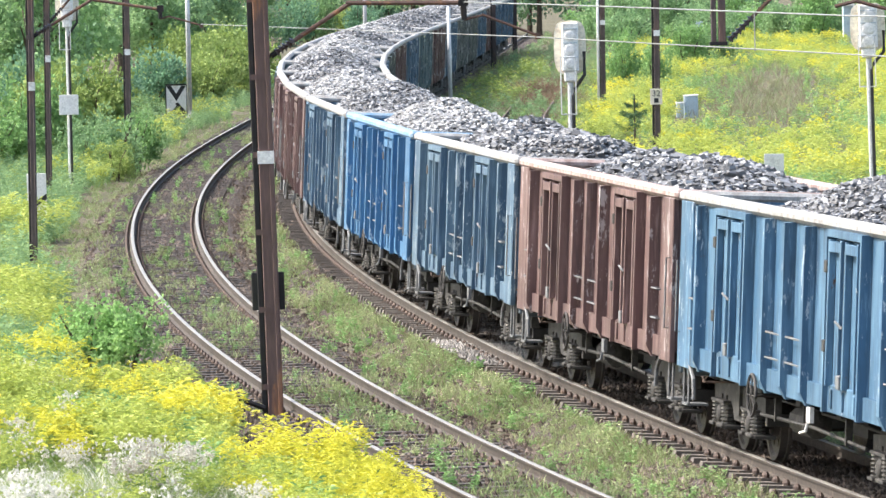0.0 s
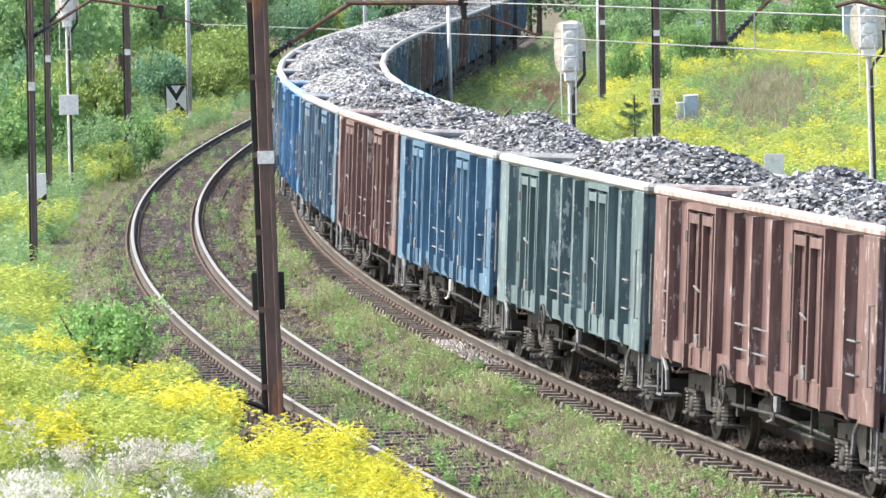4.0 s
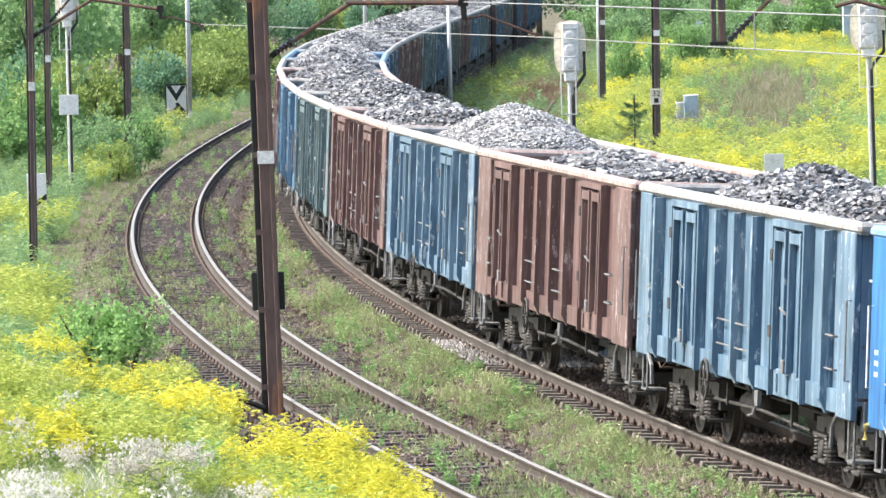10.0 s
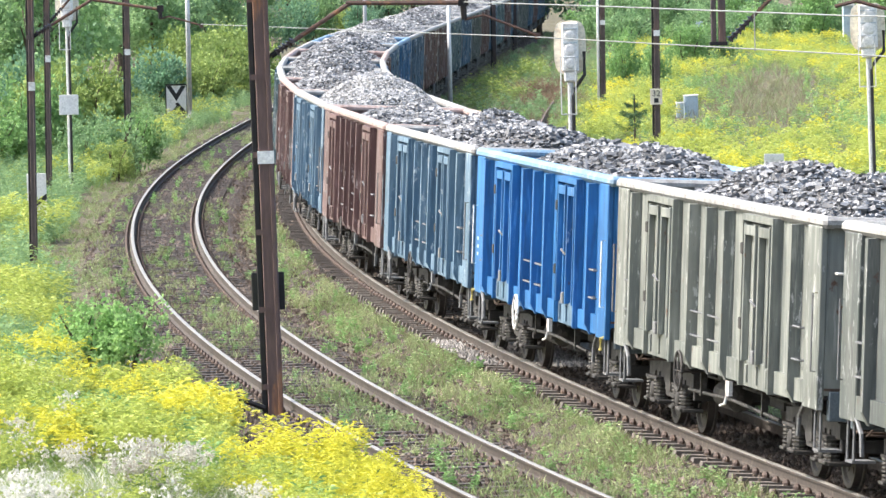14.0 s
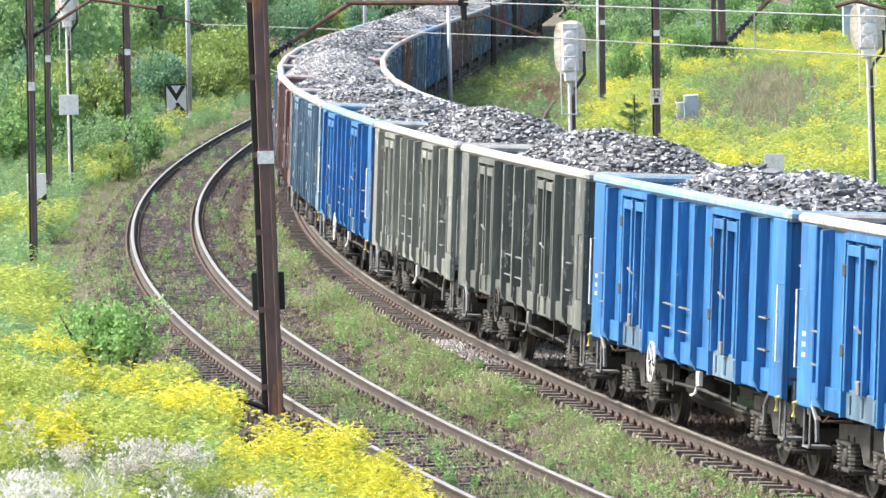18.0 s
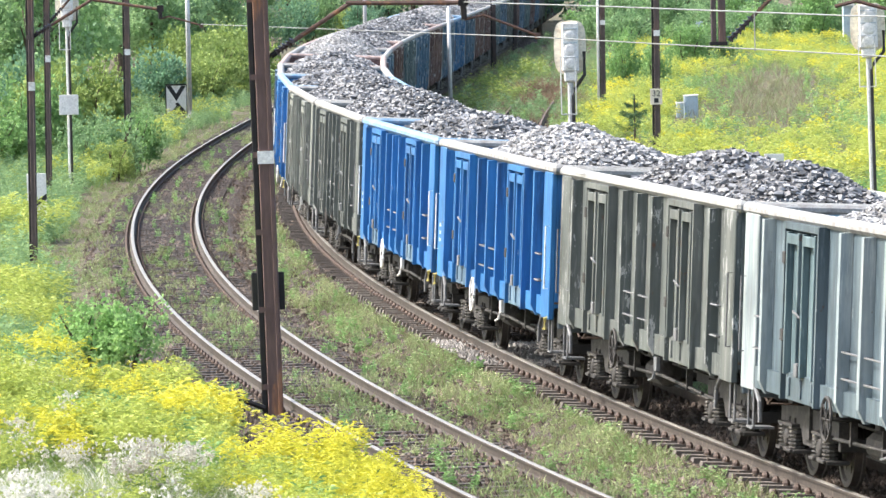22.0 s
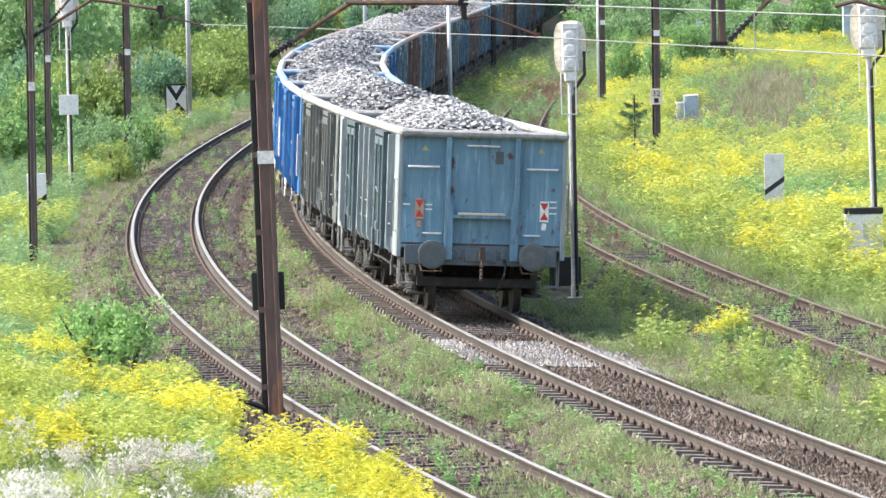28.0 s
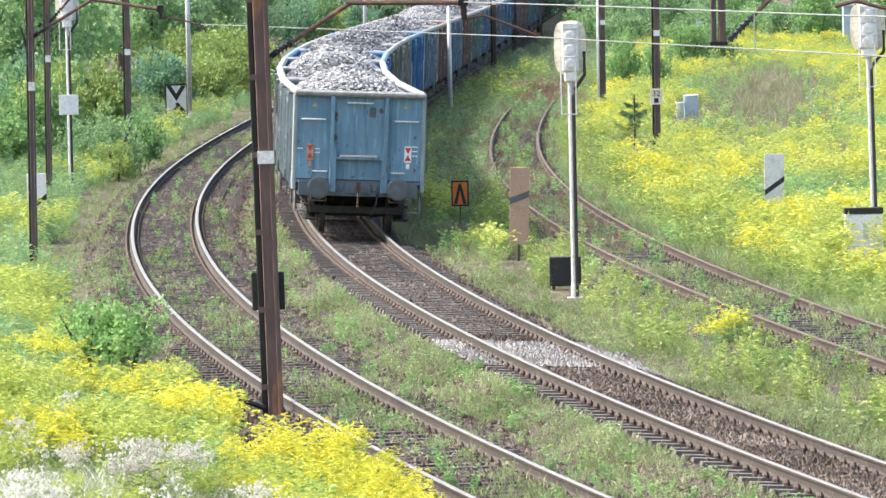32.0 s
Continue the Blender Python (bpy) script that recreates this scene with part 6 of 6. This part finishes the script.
def stones():
    """Loose stones on the ballast near the line, and the pale heap across the main track."""
    rng = np.random.RandomState(77)
    kinds = []
    for i in range(6):
        v = np.array([(1, 0, 0), (-1, 0, 0), (0, 1, 0), (0, -1, 0), (0, 0, 1), (0, 0, -0.6)], float) * rng.uniform(0.6, 1.2, (6, 3)) * 0.038
        t = np.array([(0, 2, 4), (2, 1, 4), (1, 3, 4), (3, 0, 4), (2, 0, 5), (1, 2, 5), (3, 1, 5), (0, 3, 5)])
        kinds.append((v, t, np.zeros(8, int)))
    for name, tr, cant, lo, hi, n, mat, lab in (("left_ballast_stones", LEFT, 0.0, 22, 150, 18000, "stone", "loose brown ballast stones"),
                                               ("main_ballast_stones", MAIN, CANT, 22, 150, 14000, "stone", "loose brown ballast stones"),
                                               ("main_infill_stones", MAIN, CANT, 18, 60, 6000, "stone", "brown stones spread between the rails"),
                                               ("pale_gravel", MAIN, CANT, 51.8, 58.2, 4200, "pale_stone", "pale crushed stone spread across the track")):
        s = lo * (hi / lo) ** rng.uniform(0, 1, n)
        o = rng.uniform(-1.85, 2.3 if "left" in name else 1.85, n) if "ballast" in name else rng.uniform(-0.62, 0.62, n) if "infill" in name else rng.uniform(-1.3, 1.9, n)
        if name == "main_ballast_stones":
            keep = (np.abs(np.abs(o) - 1.05) > 0.24) | (rng.uniform(0, 1, n) < 0.15)
            s, o = s[keep], o[keep]
        if "infill" in name:
            keep = np.abs(s - 55.0) > 3.6
            s, o = s[keep], o[keep]
        x, y, a = on_track(tr, s)
        xy = np.stack([x + o * np.cos(a), y + o * np.sin(a)], 1)
        z = -0.19 - np.maximum(np.abs(o) - 1.25, 0) * 0.35 - o * math.tan(cant) + (0.022 if "main_infill" in name else 0.03 if "pale" in name else 0.0)
        z = np.maximum(z, ground_z(xy[:, 0], xy[:, 1]) + 0.012)
        scatter(name, kinds, xy, [M[mat]], lab, "ballast", (0.6, 1.5), 5, z)


stones()


def crown_mesh(name, seed, lumps, leaves, leaf, squash=1.0):
    """A crown of leaves on many uneven lumps within a unit dome, to be scaled taller by squash."""
    rng = np.random.RandomState(seed)
    d = rng.normal(size=(lumps, 3))
    d /= np.linalg.norm(d, axis=1)[:, None]
    c = d * rng.uniform(0.25, 0.85, lumps)[:, None] * (1, 1, 0.5) + (0, 0, 0.5)
    r = rng.uniform(0.15, 0.33, lumps)
    k = rng.randint(0, lumps, leaves)
    e = rng.normal(size=(leaves, 3))
    e /= np.linalg.norm(e, axis=1)[:, None]
    flat = np.array((1, 1, 1 / squash))
    q = c[k] + e * flat * (r[k] * rng.uniform(0.55, 1.05, leaves))[:, None]
    q[:, 2] = np.where(q[:, 2] < 0, np.abs(q[:, 2]) * 0.4, q[:, 2])
    a = e * 0.7 + rng.normal(size=(leaves, 3)) * 0.6
    a /= np.linalg.norm(a, axis=1)[:, None]
    b = np.cross(a, rng.normal(size=(leaves, 3)))
    b /= np.linalg.norm(b, axis=1)[:, None]
    ln = (leaf * rng.uniform(0.6, 1.3, leaves))[:, None]
    wd = ln * rng.uniform(0.28, 0.42, (leaves, 1))
    v = np.stack([q, q + (a * ln * 0.5 + b * wd) * flat, q + a * ln * flat, q + (a * ln * 0.5 - b * wd) * flat], 1).reshape(-1, 3)
    i4 = np.arange(leaves)[:, None] * 4
    t = np.concatenate([i4 + (0, 1, 2), i4 + (0, 2, 3)])
    return big_mesh(name, v, t, np.zeros(len(t)), [M["leaf_mid"]])


def woods():
    bush = [crown_mesh("foliage", 100 + i, 28, 3200, 0.085, 1.4) for i in range(5)]
    tree = [crown_mesh("crown", 200 + i, 40, 5200, 0.075, 2.4) for i in range(4)]
    rng = random.Random(8)
    made = {"n": 0}

    def shrub(x, y, r, h, mat, label="dense green lineside shrub"):
        o = thing("shrub", x, y, label, "shrub", "lineside shrubs", rz=rng.uniform(0, 360))
        c = put("foliage", bush[made["n"] % 5], [], o)
        c.scale = (r, r * rng.uniform(0.8, 1.1), h)
        c.material_slots[0].link = "OBJECT"
        c.material_slots[0].material = M[mat]
        b = Build()
        for k in range(4):
            a = rng.uniform(0, 6.28)
            b.tube([(0.05 * math.cos(a), 0.05 * math.sin(a), -0.2), (r * 0.3 * math.cos(a), r * 0.3 * math.sin(a), h * 0.5), (r * 0.5 * math.cos(a + 0.4), r * 0.5 * math.sin(a + 0.4), h * 0.8)], 0.04, 5, 0, 0.01)
        put("woody_base", b, M["bark"], o)
        made["n"] += 1

    def big_tree(x, y, r, h, mat, label="leafy tree at the edge of the wood", low=0.05):
        o = thing("tree", x, y, label, "tree", "trees along the line", rz=rng.uniform(0, 360))
        b = Build().tube([(0, 0, -0.3), (0.05, 0.02, h * 0.3), (0.0, 0.1, h * 0.75)], 0.035 * h * 0.5 + 0.05, 8, 0, 0.04)
        for k in range(5):
            a = rng.uniform(0, 6.28)
            z = h * rng.uniform(0.25, 0.6)
            b.tube([(0, 0, z), (r * 0.35 * math.cos(a), r * 0.35 * math.sin(a), z + h * 0.1), (r * 0.7 * math.cos(a), r * 0.7 * math.sin(a), z + h * 0.17)], 0.07, 5, 0, 0.02)
        put("trunk", b, M["bark"], o)
        c = put("crown", tree[made["n"] % 4], [], o, at=pose(0, 0, h * low))
        c.scale = (r, r, h * (1 - low))
        c.material_slots[0].link = "OBJECT"
        c.material_slots[0].material = M[mat]
        made["n"] += 1

    # left wood edge
    for i in range(46):
        y = 178 + 2.6 * i + rng.uniform(-2, 2)
        xl = float(np.interp(y, LEFT[2], LEFT[1]))
        edge = 5.6 if y < 240 else 3.6
        x = xl - edge - rng.uniform(0, 3.0) - (2.0 if y < 200 else 0)
        if y < 270 and abs(x / y + 0.0404) < 0.0075:
            continue
        shrub(x, y, rng.uniform(1.3, 2.2), rng.uniform(1.6, 3.4), "leaf_lime" if -0.042 < x / y < -0.027 else rng.choice(("leaf_mid", "leaf_fresh", "leaf_lime", "leaf_fresh", "leaf_deep")))
    for i in range(40):
        y = 196 + 5.0 * i + rng.uniform(-2, 2)
        xl = float(np.interp(y, LEFT[2], LEFT[1]))
        x = xl - 8.0 - rng.uniform(0, 9) - (1.5 if y < 230 else 0)
        if y < 270 and abs(x / y + 0.0404) < 0.012:
            continue
        big_tree(x, y, rng.uniform(2.4, 3.8), rng.uniform(5.5, 9.5), rng.choice(("leaf_deep", "leaf_mid", "leaf_mid", "leaf_fresh")))
    # yellow-green bushes where the left track goes out of sight
    for x, y, r, h in ((-10.2, 284, 1.8, 2.6), (-8.8, 296, 1.9, 3.0), (-11.4, 292, 1.8, 3.2), (-9.6, 305, 2.2, 3.4), (-12.2, 300, 2.0, 3.0)):
        shrub(x, y, r, h, "leaf_lime", "yellow-green bush beside the bend")
    for x, y, r, h, m in ((-9.15, 196.4, 0.9, 2.1, "leaf_fresh"), (-9.75, 194.6, 1.0, 1.9, "leaf_mid"), (-9.5, 191, 0.8, 1.2, "leaf_lime"), (-10.5, 193, 0.9, 1.5, "leaf_mid"), (-9.7, 210, 0.9, 1.3, "leaf_lime"), (-11.2, 204, 1.0, 1.7, "leaf_mid"), (-11.6, 214, 1.1, 1.9, "leaf_mid")):
        shrub(x, y, r, h, m, "low bushy shrub below a mast")
    # far end of the line
    for i in range(44):
        x = -34 + 1.75 * i + rng.uniform(-1, 1)
        big_tree(x, 455 + rng.uniform(-12, 25), rng.uniform(3.0, 4.5), rng.uniform(7, 13), rng.choice(("leaf_deep", "leaf_mid", "leaf_mid")), "tall tree of the far wood", 0.0)
    for i in range(30):
        x = 9 + 0.85 * i + rng.uniform(-1, 1)
        shrub(x, 405 + rng.uniform(-15, 22), rng.uniform(1.6, 2.6), rng.uniform(2.0, 4.0), rng.choice(("leaf_fresh", "leaf_mid", "leaf_mid")), "shrub before the far wood")
    for i in range(16):
        shrub(-25 + 1.35 * i + rng.uniform(-0.6, 0.6), 438 + rng.uniform(-6, 6), rng.uniform(1.5, 2.4), rng.uniform(2.4, 4.4), rng.choice(("leaf_mid", "leaf_deep", "leaf_lime")), "shrub before the far wood")
    shrub(8.0, 284.0, 1.1, 2.9, "leaf_fresh", "rounded green shrub among goldenrod")
    shrub(9.6, 292.0, 1.1, 2.2, "leaf_fresh")
    shrub(12.6, 330.0, 1.6, 2.6, "leaf_fresh")
    shrub(14.6, 345.0, 1.8, 2.6, "leaf_mid")
    # bush at the foot of the bank beside the left track
    shrub(-5.2, 105.9, 0.92, 1.3, "leaf_bright", "fresh green bush beside the curved track")
    shrub(-5.9, 106.4, 0.78, 1.15, "leaf_bright", "fresh green bush on the bank")
    # young pine
    o = thing("young_pine", 6.32, 212.0, "small young pine with bare upright shoots", "pine")
    put("stem", Build().tube([(0, 0, -0.1), (0.02, 0, 1.75)], 0.04, 6, 0, 0.012), M["bark"], o)
    prng = np.random.RandomState(3)
    for z, l in ((0.62, 0.72), (0.72, 0.62), (1.0, 0.46), (1.08, 0.40), (1.36, 0.26)):
        for a in prng.uniform(0, 6.28, 4):
            p = Plant()
            for i in range(90):
                f = prng.uniform(0.15, 1)
                q = np.array((l * f * math.cos(a), l * f * math.sin(a), z + 0.35 * l * f * f))
                p.blade(q, prng.normal(size=3) + np.array((math.cos(a), math.sin(a), 0.5)), 0.12, 0.018, 0, prng)
            v, t, s = p.arrays()
            put("branch", big_mesh("branch", v, t, s, [M["needles"]]), [], o)
    p = Plant()
    for i in range(150):
        p.blade((0, 0, prng.uniform(1.0, 1.75)), prng.normal(size=3) * 0.5 + (0, 0, 1), 0.12, 0.018, 0, prng)
    v, t, s = p.arrays()
    put("leader_shoot", big_mesh("leader_shoot", v, t, s, [M["needles"]]), [], o)


woods()


# ---- what moves ----


def motions():
    for k, (w, load) in enumerate(TRAIN):
        rows = [(t / 2, wagon_pose(k, t / 2)) for t in range(65)]
        walk(w, rows)
        walk(load, rows)
        if k < 18:
            for ob in w.children_recursive:
                if ob.name.startswith("wheelset"):
                    y = ob.matrix_basis.translation.y
                    walk(ob, [(i / 15, pose(0, y, 0.46, -math.degrees((travelled(i / 15) - travelled(0)) / 0.46), 0, 0)) for i in range(481)])


motions()
